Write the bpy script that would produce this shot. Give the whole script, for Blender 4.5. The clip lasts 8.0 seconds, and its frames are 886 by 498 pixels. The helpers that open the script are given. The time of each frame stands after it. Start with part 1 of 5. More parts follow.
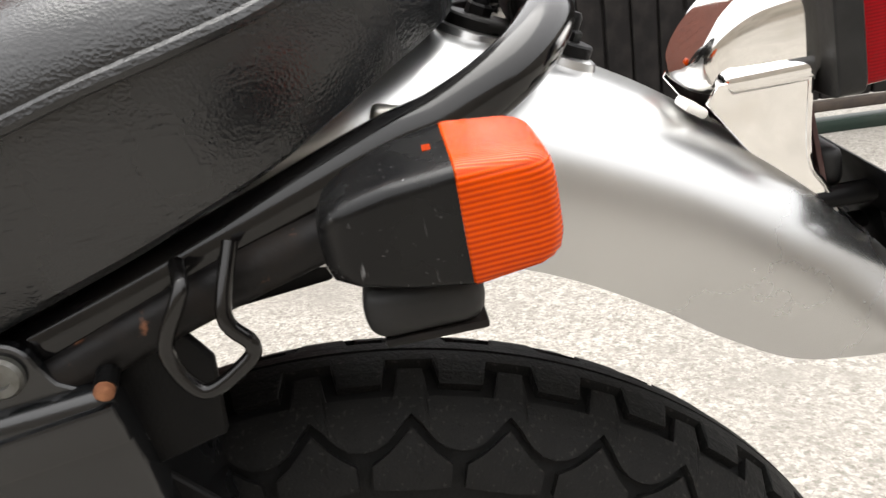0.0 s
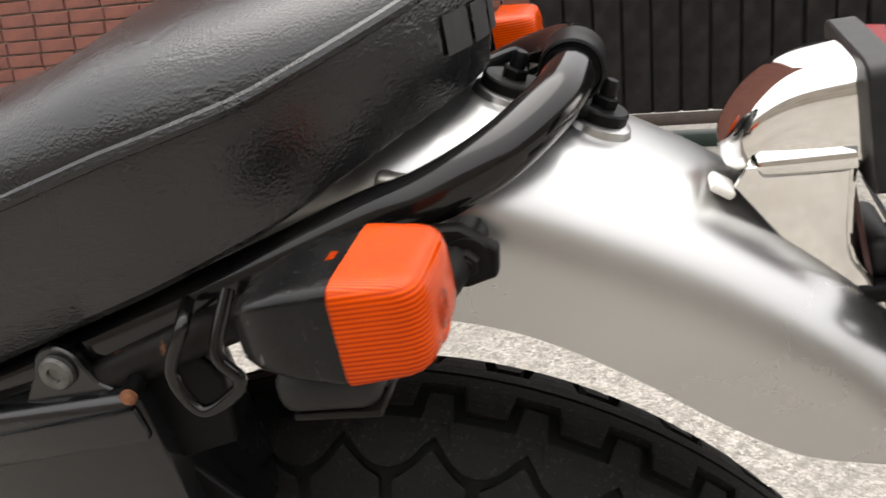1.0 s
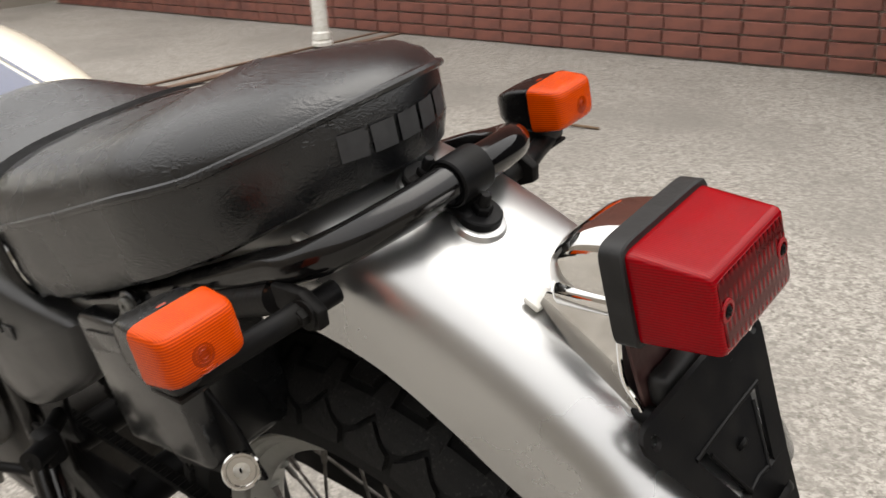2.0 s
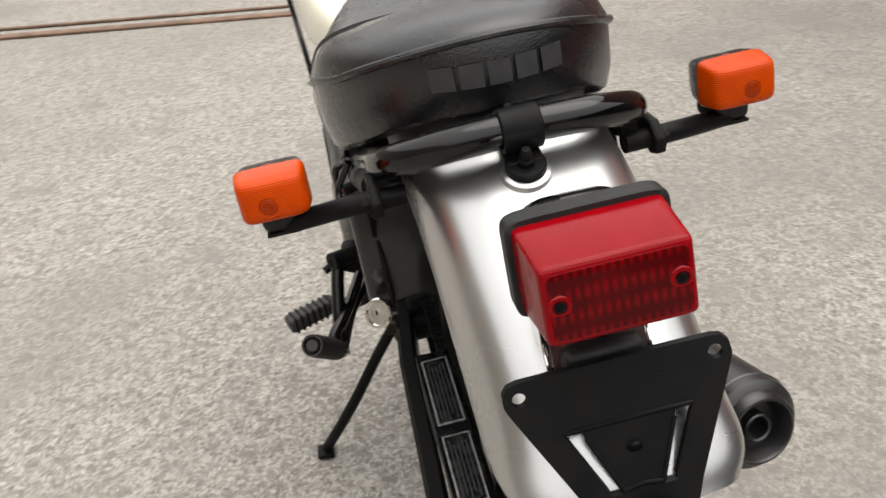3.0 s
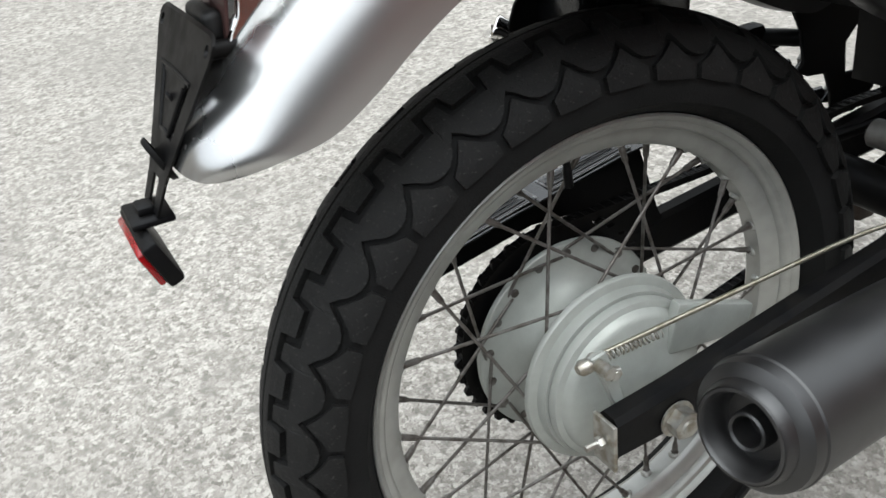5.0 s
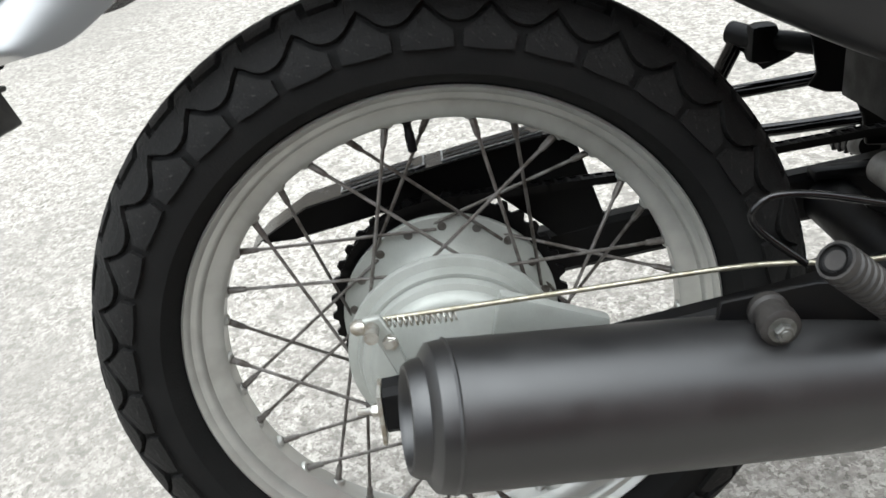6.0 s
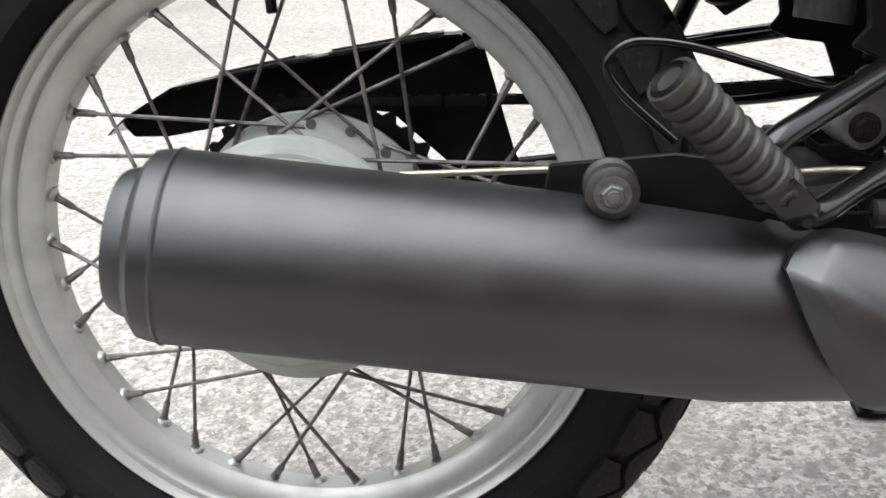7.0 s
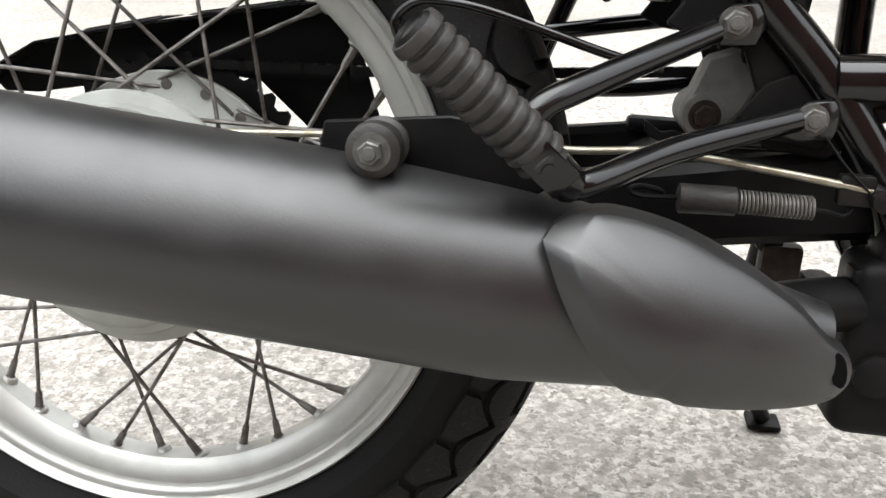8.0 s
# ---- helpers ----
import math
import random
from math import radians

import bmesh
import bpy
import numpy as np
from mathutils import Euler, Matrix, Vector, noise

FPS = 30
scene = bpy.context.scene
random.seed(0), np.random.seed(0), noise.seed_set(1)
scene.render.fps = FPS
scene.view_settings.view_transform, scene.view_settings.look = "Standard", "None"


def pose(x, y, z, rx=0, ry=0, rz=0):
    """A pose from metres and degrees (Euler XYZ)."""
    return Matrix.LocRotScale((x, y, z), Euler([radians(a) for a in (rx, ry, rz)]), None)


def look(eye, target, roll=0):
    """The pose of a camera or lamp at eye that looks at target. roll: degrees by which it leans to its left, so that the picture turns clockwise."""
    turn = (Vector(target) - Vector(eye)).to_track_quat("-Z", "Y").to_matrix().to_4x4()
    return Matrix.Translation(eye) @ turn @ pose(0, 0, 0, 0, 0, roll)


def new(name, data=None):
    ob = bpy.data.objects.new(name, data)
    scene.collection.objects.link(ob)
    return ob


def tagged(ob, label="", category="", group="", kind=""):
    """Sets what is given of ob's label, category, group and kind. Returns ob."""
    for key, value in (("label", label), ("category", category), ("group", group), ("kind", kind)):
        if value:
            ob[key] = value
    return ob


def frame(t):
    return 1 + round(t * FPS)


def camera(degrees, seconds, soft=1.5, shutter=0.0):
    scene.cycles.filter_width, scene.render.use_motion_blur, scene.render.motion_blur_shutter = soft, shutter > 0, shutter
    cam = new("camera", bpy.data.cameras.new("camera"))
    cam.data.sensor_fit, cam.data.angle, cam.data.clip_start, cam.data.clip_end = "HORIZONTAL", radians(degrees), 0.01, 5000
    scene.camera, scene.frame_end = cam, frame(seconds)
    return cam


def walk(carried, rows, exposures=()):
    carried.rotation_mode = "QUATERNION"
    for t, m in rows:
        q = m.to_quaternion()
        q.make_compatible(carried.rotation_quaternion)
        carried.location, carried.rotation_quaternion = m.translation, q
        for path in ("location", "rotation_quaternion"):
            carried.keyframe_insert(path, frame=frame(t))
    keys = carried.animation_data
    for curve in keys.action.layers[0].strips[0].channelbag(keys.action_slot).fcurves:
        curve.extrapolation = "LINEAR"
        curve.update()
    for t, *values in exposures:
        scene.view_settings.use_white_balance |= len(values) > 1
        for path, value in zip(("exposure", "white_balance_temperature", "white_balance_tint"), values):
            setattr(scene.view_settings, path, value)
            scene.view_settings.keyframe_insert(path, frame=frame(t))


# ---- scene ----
# The motorcycle is laid out in its own upright frame (x forward, y left, rear axle at 0, 0, AXLE)
# and then leaned on its side stand by LEAN_POSE.
AXLE = 0.335
LEAN_POSE = pose(0, 0, 0.003, -7.2, 4.2, 0)
cam = camera(53.41, 8.0, shutter=0.2)
PATH = [
    (0, (-0.0926, 0.4278, 0.9040), (-0.1267, -1.4070, 0.1088), -11.36),
    (0.3, (-0.1251, 0.4012, 0.8875), (-0.0215, -1.4411, 0.1160), -11.61),
    (0.7, (-0.1505, 0.4262, 0.9088), (0.1822, -1.3856, 0.1301), -11.95),
    (1, (-0.2057, 0.4258, 0.9413), (0.2987, -1.3314, 0.1302), -12.01),
    (1.2, (-0.2793, 0.4047, 0.9498), (0.3969, -1.2847, 0.1200), -12.34),
    (2.3, (-0.5962, 0.3528, 1.0368), (0.9084, -0.6576, 0.1910), -11.87),
    (2.5, (-0.6548, 0.2939, 1.0224), (0.9815, -0.4926, 0.1833), -11.61),
    (3, (-0.7363, 0.1219, 1.0278), (1.0684, -0.0412, 0.1814), -11.21),
    (3.5, (-0.8037, -0.0564, 1.0205), (0.9575, 0.3868, 0.1828), -9.37),
    (3.8, (-0.7430, -0.1974, 0.9575), (0.8743, 0.6070, 0.0988), -9.00),
    (4, (-0.6898, -0.2901, 0.9350), (0.8125, 0.6865, 0.0464), -9.34),
    (4.2, (-0.6438, -0.3902, 0.9209), (0.7158, 0.7561, 0.0059), -9.51),
    (5.3, (-0.2865, -0.6430, 0.8482), (0.2129, 1.0544, -0.0842), -6.34),
    (5.5, (-0.1791, -0.6827, 0.8460), (0.1590, 1.0686, -0.0588), -6.54),
    (6, (0.0029, -0.7315, 0.7715), (-0.0070, 1.0747, -0.0873), -6.42),
    (6.5, (0.1429, -0.7319, 0.6709), (-0.0597, 1.1087, -0.0848), -4.48),
    (7, (0.1844, -0.6720, 0.5457), (-0.0172, 1.2294, -0.0407), 0.24),
    (7.5, (0.2671, -0.6821, 0.5244), (0.0788, 1.2360, -0.0098), 2.32),
    (8, (0.3158, -0.6477, 0.5202), (0.0853, 1.2556, -0.0492), 3.73),
]
EXPOSURES = [(0.0, 1.55, 6650, 9), (0.5, 1.36, 6700, 10), (1.2, 1.14, 6750, 10), (2.3, 0.84, 6800, 9), (3.5, 0.85, 6650, 8), (4.2, 0.72, 6400, 6), (5.3, 1.28, 6080, 5), (6.5, 1.52, 6080, 5), (8.0, 1.80, 6350, 8)]
walk(cam, [(t, LEAN_POSE @ look(eye, target, roll)) for t, eye, target, roll in PATH], EXPOSURES)

# ---- light ----
sky_world = bpy.data.worlds.new("sky")
scene.world = sky_world
sky_world.use_nodes = True
wn = sky_world.node_tree
sky = wn.nodes.new("ShaderNodeTexSky")
sky.sky_type = "NISHITA"
sky.sun_disc = False
sky.sun_elevation = radians(78)
sky.sun_rotation = radians(175)
sky.dust_density = 3.0
haze = wn.nodes.new("ShaderNodeHueSaturation")
haze.inputs["Saturation"].default_value = 0.35
wn.links.new(sky.outputs[0], haze.inputs["Color"])
# an even cloud layer over the clear sky, three times as bright overhead as at the horizon
up_axis = wn.nodes.new("ShaderNodeSeparateXYZ")
wn.links.new(wn.nodes.new("ShaderNodeTexCoord").outputs["Generated"], up_axis.inputs[0])
rise = wn.nodes.new("ShaderNodeMapRange")
rise.inputs["To Min"].default_value, rise.inputs["To Max"].default_value = 0.33, 1.0
wn.links.new(up_axis.outputs["Z"], rise.inputs["Value"])
cloud = wn.nodes.new("ShaderNodeVectorMath")
cloud.operation = "SCALE"
cloud.inputs[0].default_value = (12.75, 12.7, 12.95)
wn.links.new(rise.outputs[0], cloud.inputs["Scale"])
cover = wn.nodes.new("ShaderNodeMix")
cover.data_type = "RGBA"
cover.inputs["Factor"].default_value = 0.85
wn.links.new(haze.outputs[0], cover.inputs["A"])
wn.links.new(cloud.outputs[0], cover.inputs["B"])
wn.links.new(cover.outputs["Result"], wn.nodes["Background"].inputs[0])
wn.nodes["Background"].inputs[1].default_value = 0.12
sun_data = bpy.data.lights.new("sun", "SUN")
sun_data.energy, sun_data.angle, sun_data.color = 1.1, radians(60), (1.0, 0.98, 0.95)
sun = new("sun", sun_data)
sun.rotation_euler = (radians(12), 0, radians(-5))


# ---- materials ----
def shader(name, base, rough=0.5, metal=0.0, coat=0.0, base2=None, scale=40.0, mix_range=(0.4, 0.65), bump=0.0, bump_scale=200.0,
           rough2=None, detail=6.0, transmission=0.0, ior=1.45, speck=None, speck_scale=60.0, speck_range=(0.62, 0.7), coords="Object", spec=0.5):
    """A principled material with two scales of variation: a broad stain and a fine grain in relief."""
    m = bpy.data.materials.new(name)
    m.use_nodes = True
    nt = m.node_tree
    b = nt.nodes["Principled BSDF"]
    L = nt.links.new
    tc = nt.nodes.new("ShaderNodeTexCoord")
    b.inputs["Base Color"].default_value = (*base, 1)
    b.inputs["Roughness"].default_value = rough
    b.inputs["Metallic"].default_value = metal
    b.inputs["Coat Weight"].default_value = coat
    b.inputs["Coat Roughness"].default_value = 0.08
    b.inputs["Transmission Weight"].default_value = transmission
    b.inputs["IOR"].default_value = ior
    b.inputs["Specular IOR Level"].default_value = spec
    n1 = nt.nodes.new("ShaderNodeTexNoise")
    n1.inputs["Scale"].default_value, n1.inputs["Detail"].default_value = scale, detail
    L(tc.outputs[coords], n1.inputs["Vector"])
    r1 = nt.nodes.new("ShaderNodeMapRange")
    r1.inputs["From Min"].default_value, r1.inputs["From Max"].default_value = mix_range
    L(n1.outputs["Fac"], r1.inputs["Value"])
    colour = None
    if base2:
        mx = nt.nodes.new("ShaderNodeMix")
        mx.data_type = "RGBA"
        mx.inputs["A"].default_value, mx.inputs["B"].default_value = (*base, 1), (*base2, 1)
        L(r1.outputs[0], mx.inputs["Factor"])
        colour = mx.outputs["Result"]
    if speck:
        n3 = nt.nodes.new("ShaderNodeTexNoise")
        n3.inputs["Scale"].default_value, n3.inputs["Detail"].default_value = speck_scale, 4
        L(tc.outputs[coords], n3.inputs["Vector"])
        r3 = nt.nodes.new("ShaderNodeMapRange")
        r3.inputs["From Min"].default_value, r3.inputs["From Max"].default_value = speck_range
        L(n3.outputs["Fac"], r3.inputs["Value"])
        m3 = nt.nodes.new("ShaderNodeMix")
        m3.data_type = "RGBA"
        m3.inputs["A"].default_value, m3.inputs["B"].default_value = (*base, 1), (*speck, 1)
        if colour:
            L(colour, m3.inputs["A"])
        L(r3.outputs[0], m3.inputs["Factor"])
        colour = m3.outputs["Result"]
    if colour:
        L(colour, b.inputs["Base Color"])
    if rough2 is not None:
        rr = nt.nodes.new("ShaderNodeMapRange")
        rr.inputs["To Min"].default_value, rr.inputs["To Max"].default_value = rough, rough2
        L(r1.outputs[0], rr.inputs["Value"])
        L(rr.outputs[0], b.inputs["Roughness"])
    if bump:
        n2 = nt.nodes.new("ShaderNodeTexNoise")
        n2.inputs["Scale"].default_value, n2.inputs["Detail"].default_value = bump_scale, 4
        L(tc.outputs[coords], n2.inputs["Vector"])
        bp = nt.nodes.new("ShaderNodeBump")
        bp.inputs["Strength"].default_value, bp.inputs["Distance"].default_value = bump, 0.002
        L(n2.outputs["Fac"], bp.inputs["Height"])
        L(bp.outputs[0], b.inputs["Normal"])
    return m


def lens_plastic(name, base, deep, waves, strength, rough=0.12, coat=0.3):
    """Moulded lens plastic, glossy outside, with fine ribs across each of the given axes; shade in the ribs' valleys is
    put into the colour.
    """
    m = shader(name, base, rough, 0, coat, spec=0.14)
    nt = m.node_tree
    b = nt.nodes["Principled BSDF"]
    tc = nt.nodes.new("ShaderNodeTexCoord")
    height = None
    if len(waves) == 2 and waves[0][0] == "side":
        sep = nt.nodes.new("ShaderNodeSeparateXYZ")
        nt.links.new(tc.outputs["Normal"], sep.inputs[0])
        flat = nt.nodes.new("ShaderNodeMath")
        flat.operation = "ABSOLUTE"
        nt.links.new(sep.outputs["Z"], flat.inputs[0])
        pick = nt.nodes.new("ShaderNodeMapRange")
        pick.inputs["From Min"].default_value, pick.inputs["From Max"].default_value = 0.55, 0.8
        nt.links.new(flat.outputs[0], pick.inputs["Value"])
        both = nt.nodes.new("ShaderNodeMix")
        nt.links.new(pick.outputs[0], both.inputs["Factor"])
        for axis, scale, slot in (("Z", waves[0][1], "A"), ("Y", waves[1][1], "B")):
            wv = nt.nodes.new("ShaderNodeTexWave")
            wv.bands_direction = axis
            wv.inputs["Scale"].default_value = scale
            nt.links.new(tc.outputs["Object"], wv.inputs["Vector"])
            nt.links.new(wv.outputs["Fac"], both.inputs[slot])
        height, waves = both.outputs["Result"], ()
    for axis, scale in waves:
        wv = nt.nodes.new("ShaderNodeTexWave")
        wv.bands_direction = axis
        wv.inputs["Scale"].default_value = scale
        nt.links.new(tc.outputs["Object"], wv.inputs["Vector"])
        if height is None:
            height = wv.outputs["Fac"]
        else:
            both = nt.nodes.new("ShaderNodeMath")
            both.operation = "MULTIPLY"
            nt.links.new(height, both.inputs[0])
            nt.links.new(wv.outputs["Fac"], both.inputs[1])
            height = both.outputs[0]
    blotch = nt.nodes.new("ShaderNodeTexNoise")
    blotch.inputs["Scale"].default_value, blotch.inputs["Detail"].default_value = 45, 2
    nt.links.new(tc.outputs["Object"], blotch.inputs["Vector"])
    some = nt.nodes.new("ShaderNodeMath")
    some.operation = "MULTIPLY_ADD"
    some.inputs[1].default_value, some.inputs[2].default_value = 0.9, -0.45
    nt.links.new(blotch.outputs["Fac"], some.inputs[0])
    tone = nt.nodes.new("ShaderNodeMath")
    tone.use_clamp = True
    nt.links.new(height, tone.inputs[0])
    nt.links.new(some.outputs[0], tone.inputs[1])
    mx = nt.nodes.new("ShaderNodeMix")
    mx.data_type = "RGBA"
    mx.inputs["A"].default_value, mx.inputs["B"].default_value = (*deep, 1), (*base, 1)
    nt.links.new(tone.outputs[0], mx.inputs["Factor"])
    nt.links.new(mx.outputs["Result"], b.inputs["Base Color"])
    bp = nt.nodes.new("ShaderNodeBump")
    bp.inputs["Strength"].default_value, bp.inputs["Distance"].default_value = strength, 0.0005
    nt.links.new(height, bp.inputs["Height"])
    nt.links.new(bp.outputs[0], b.inputs["Normal"])
    return m


def vinyl(name, base, base2):
    """Grained seat vinyl: fine pebbling, and longer soft wrinkles in patches."""
    m = shader(name, base, 0.24, 0, 0, base2, 18, rough2=0.31, spec=0.72)
    nt = m.node_tree
    b = nt.nodes["Principled BSDF"]
    b.inputs["Sheen Weight"].default_value, b.inputs["Sheen Roughness"].default_value = 0.04, 0.3
    tc = nt.nodes.new("ShaderNodeTexCoord")
    pebble = nt.nodes.new("ShaderNodeTexVoronoi")
    pebble.inputs["Scale"].default_value = 750
    nt.links.new(tc.outputs["Object"], pebble.inputs["Vector"])
    squash = nt.nodes.new("ShaderNodeMapping")
    squash.inputs["Rotation"].default_value = (0, radians(-18), 0)
    squash.inputs["Scale"].default_value = (0.45, 1.0, 1.6)
    nt.links.new(tc.outputs["Object"], squash.inputs["Vector"])
    crease = nt.nodes.new("ShaderNodeTexNoise")
    crease.noise_type = "RIDGED_MULTIFRACTAL"
    crease.inputs["Scale"].default_value, crease.inputs["Detail"].default_value = 240, 3
    nt.links.new(squash.outputs[0], crease.inputs["Vector"])
    where = nt.nodes.new("ShaderNodeTexNoise")
    where.inputs["Scale"].default_value = 14
    nt.links.new(tc.outputs["Object"], where.inputs["Vector"])
    much = nt.nodes.new("ShaderNodeMapRange")
    much.inputs["From Min"].default_value, much.inputs["From Max"].default_value = 0.32, 0.62
    nt.links.new(where.outputs["Fac"], much.inputs["Value"])
    fold = nt.nodes.new("ShaderNodeMath")
    fold.operation = "MULTIPLY"
    nt.links.new(crease.outputs["Fac"], fold.inputs[0])
    nt.links.new(much.outputs[0], fold.inputs[1])
    b1, b2 = nt.nodes.new("ShaderNodeBump"), nt.nodes.new("ShaderNodeBump")
    b1.inputs["Strength"].default_value, b1.inputs["Distance"].default_value = 0.3, 0.0006
    b2.inputs["Strength"].default_value, b2.inputs["Distance"].default_value = 0.36, 0.0015
    nt.links.new(pebble.outputs["Distance"], b1.inputs["Height"])
    nt.links.new(fold.outputs[0], b2.inputs["Height"])
    nt.links.new(b1.outputs[0], b2.inputs["Normal"])
    nt.links.new(b2.outputs[0], b.inputs["Normal"])
    return m


RUBBER = shader("tyre_rubber", (0.0062, 0.0062, 0.0061), 0.7, 0, 0, (0.0095, 0.0093, 0.009), 30, bump=0.25, bump_scale=500, rough2=0.85, spec=0.16)
TREAD = shader("tread_rubber", (0.0075, 0.0074, 0.0072), 0.62, 0, 0, (0.014, 0.0136, 0.013), 45, (0.4, 0.7), bump=0.35, bump_scale=500, rough2=0.8, speck=(0.05, 0.048, 0.044), speck_scale=320, speck_range=(0.6, 0.85), spec=0.2)
BLACK_PAINT = shader("black_gloss_paint", (0.0022, 0.0022, 0.0026), 0.1, 0, 0.15, (0.0045, 0.004, 0.0036), 25, rough2=0.2, spec=0.4)
BLACK_SATIN = shader("black_satin_steel", (0.003, 0.003, 0.0034), 0.42, 0, 0, (0.006, 0.0055, 0.005), 35, rough2=0.58, bump=0.06, bump_scale=250, spec=0.14)
RUSTY_BLACK = shader("worn_black_steel", (0.004, 0.0035, 0.0035), 0.42, 0, 0, (0.011, 0.008, 0.006), 55, (0.5, 0.72), rough2=0.75, bump=0.15, bump_scale=300, speck=(0.12, 0.05, 0.025), speck_scale=130, speck_range=(0.66, 0.76), spec=0.25)
BLACK_PLASTIC = shader("black_plastic", (0.0028, 0.0028, 0.0031), 0.40, 0, 0, (0.0050, 0.0049, 0.0047), 45, rough2=0.55, bump=0.12, bump_scale=600, spec=0.12)
SCUFFED = shader("scuffed_black_plastic", (0.0025, 0.0025, 0.0028), 0.2, 0, 0, (0.0045, 0.0045, 0.0045), 45, rough2=0.3, bump=0.03, bump_scale=600, speck=(0.10, 0.10, 0.10), speck_scale=420, speck_range=(0.68, 0.78), spec=0.28)
GLOSS_PLASTIC = shader("glossy_black_plastic", (0.0035, 0.0038, 0.0043), 0.20, 0, 0.2, (0.006, 0.0063, 0.0068), 20, rough2=0.30, spec=0.6)
def scratches(m, colour):
    """Short pale scratches, all roughly one way, over a finished material."""
    nt = m.node_tree
    b = nt.nodes["Principled BSDF"]
    under = b.inputs["Base Color"].links[0].from_socket
    turn = nt.nodes.new("ShaderNodeMapping")
    turn.inputs["Rotation"].default_value = (0, radians(24), 0)
    turn.inputs["Scale"].default_value = (1.0, 0.5, 0.09)
    nt.links.new(nt.nodes.new("ShaderNodeTexCoord").outputs["Object"], turn.inputs["Vector"])
    fine = nt.nodes.new("ShaderNodeTexNoise")
    fine.inputs["Scale"].default_value, fine.inputs["Detail"].default_value = 900, 2
    nt.links.new(turn.outputs[0], fine.inputs["Vector"])
    cut = nt.nodes.new("ShaderNodeMapRange")
    cut.inputs["From Min"].default_value, cut.inputs["From Max"].default_value = 0.70, 0.76
    nt.links.new(fine.outputs["Fac"], cut.inputs["Value"])
    mx = nt.nodes.new("ShaderNodeMix")
    mx.data_type = "RGBA"
    mx.inputs["B"].default_value = (*colour, 1)
    nt.links.new(under, mx.inputs["A"])
    nt.links.new(cut.outputs[0], mx.inputs["Factor"])
    nt.links.new(mx.outputs["Result"], b.inputs["Base Color"])


scratches(SCUFFED, (0.16, 0.16, 0.16))
COVER_PLASTIC = shader("glossy_grey_plastic", (0.012, 0.012, 0.0125), 0.28, 0, 0, (0.015, 0.015, 0.015), 15, rough2=0.36, spec=0.35)
BLACK_HOLE = shader("shadowed_black", (0.003, 0.003, 0.003), 0.9, spec=0.05)
VINYL = vinyl("seat_vinyl", (0.0050, 0.0053, 0.0060), (0.0072, 0.0075, 0.0082))
FENDER_PAINT = shader("silver_paint", (0.465, 0.465, 0.462), 0.27, 0.95, 0.12, (0.50, 0.50, 0.495), 8, rough2=0.31)
CHROME = shader("chrome", (0.82, 0.81, 0.79), 0.06, 1.0, 0, (0.7, 0.67, 0.62), 40, (0.5, 0.8), rough2=0.16, speck=(0.3, 0.16, 0.08), speck_scale=110, speck_range=(0.72, 0.78))
ALUMINIUM = shader("cast_aluminium", (0.33, 0.34, 0.315), 0.44, 0.3, 0, (0.29, 0.30, 0.275), 30, rough2=0.55, bump=0.12, bump_scale=500)
DARK_ALU = shader("dull_grey_casting", (0.17, 0.163, 0.15), 0.5, 0.3, 0, (0.12, 0.113, 0.10), 60, bump=0.2, bump_scale=300)
BROWN_STEEL = shader("brown_stained_steel", (0.018, 0.012, 0.009), 0.55, 0.1, 0, (0.035, 0.024, 0.018), 90, bump=0.2, bump_scale=300, spec=0.25)
BOLT_GREY = shader("dull_bolt_steel", (0.13, 0.13, 0.122), 0.42, 0.6, 0, (0.08, 0.077, 0.068), 150, bump=0.15, bump_scale=500)
YELLOW_ZINC = shader("yellow_zinc_steel", (0.34, 0.32, 0.26), 0.34, 0.85, 0, (0.25, 0.23, 0.17), 120, rough2=0.45)
RIM_ALU = shader("rim_aluminium", (0.38, 0.38, 0.355), 0.34, 0.55, 0, (0.32, 0.32, 0.295), 30, (0.45, 0.7), rough2=0.46, bump=0.06, bump_scale=220)
SPOKE_STEEL = shader("dull_spoke_steel", (0.17, 0.16, 0.15), 0.45, 0.8, 0, (0.09, 0.08, 0.07), 80, rough2=0.65)
ZINC = shader("zinc_steel", (0.45, 0.44, 0.41), 0.36, 0.9, 0, (0.28, 0.25, 0.2), 90, rough2=0.55, bump=0.1, bump_scale=500)
PLASTER = shader("old_plaster", (0.3, 0.27, 0.23), 0.9, 0, 0, (0.22, 0.2, 0.17), 1.5, bump=0.3, bump_scale=60)
MUFFLER_BLACK = shader("matt_heat_paint", (0.0062, 0.0059, 0.0060), 0.38, 0.0, 0, (0.0085, 0.0080, 0.0081), 30, rough2=0.45, bump=0.05, bump_scale=900, spec=0.85, speck=(0.0115, 0.011, 0.011), speck_scale=14, speck_range=(0.5, 0.8))
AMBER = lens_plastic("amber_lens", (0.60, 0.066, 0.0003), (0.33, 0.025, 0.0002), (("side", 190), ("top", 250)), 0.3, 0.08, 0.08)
AMBER_DEEP = lens_plastic("amber_lens_deep", (0.30, 0.028, 0.0005), (0.22, 0.018, 0.0004), (("Z", 190),), 0.1, 0.14, 0.1)
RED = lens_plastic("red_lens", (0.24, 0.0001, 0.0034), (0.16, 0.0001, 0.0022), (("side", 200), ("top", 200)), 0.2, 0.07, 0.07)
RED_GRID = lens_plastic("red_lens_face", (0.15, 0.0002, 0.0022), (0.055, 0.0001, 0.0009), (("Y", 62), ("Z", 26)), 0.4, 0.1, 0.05)
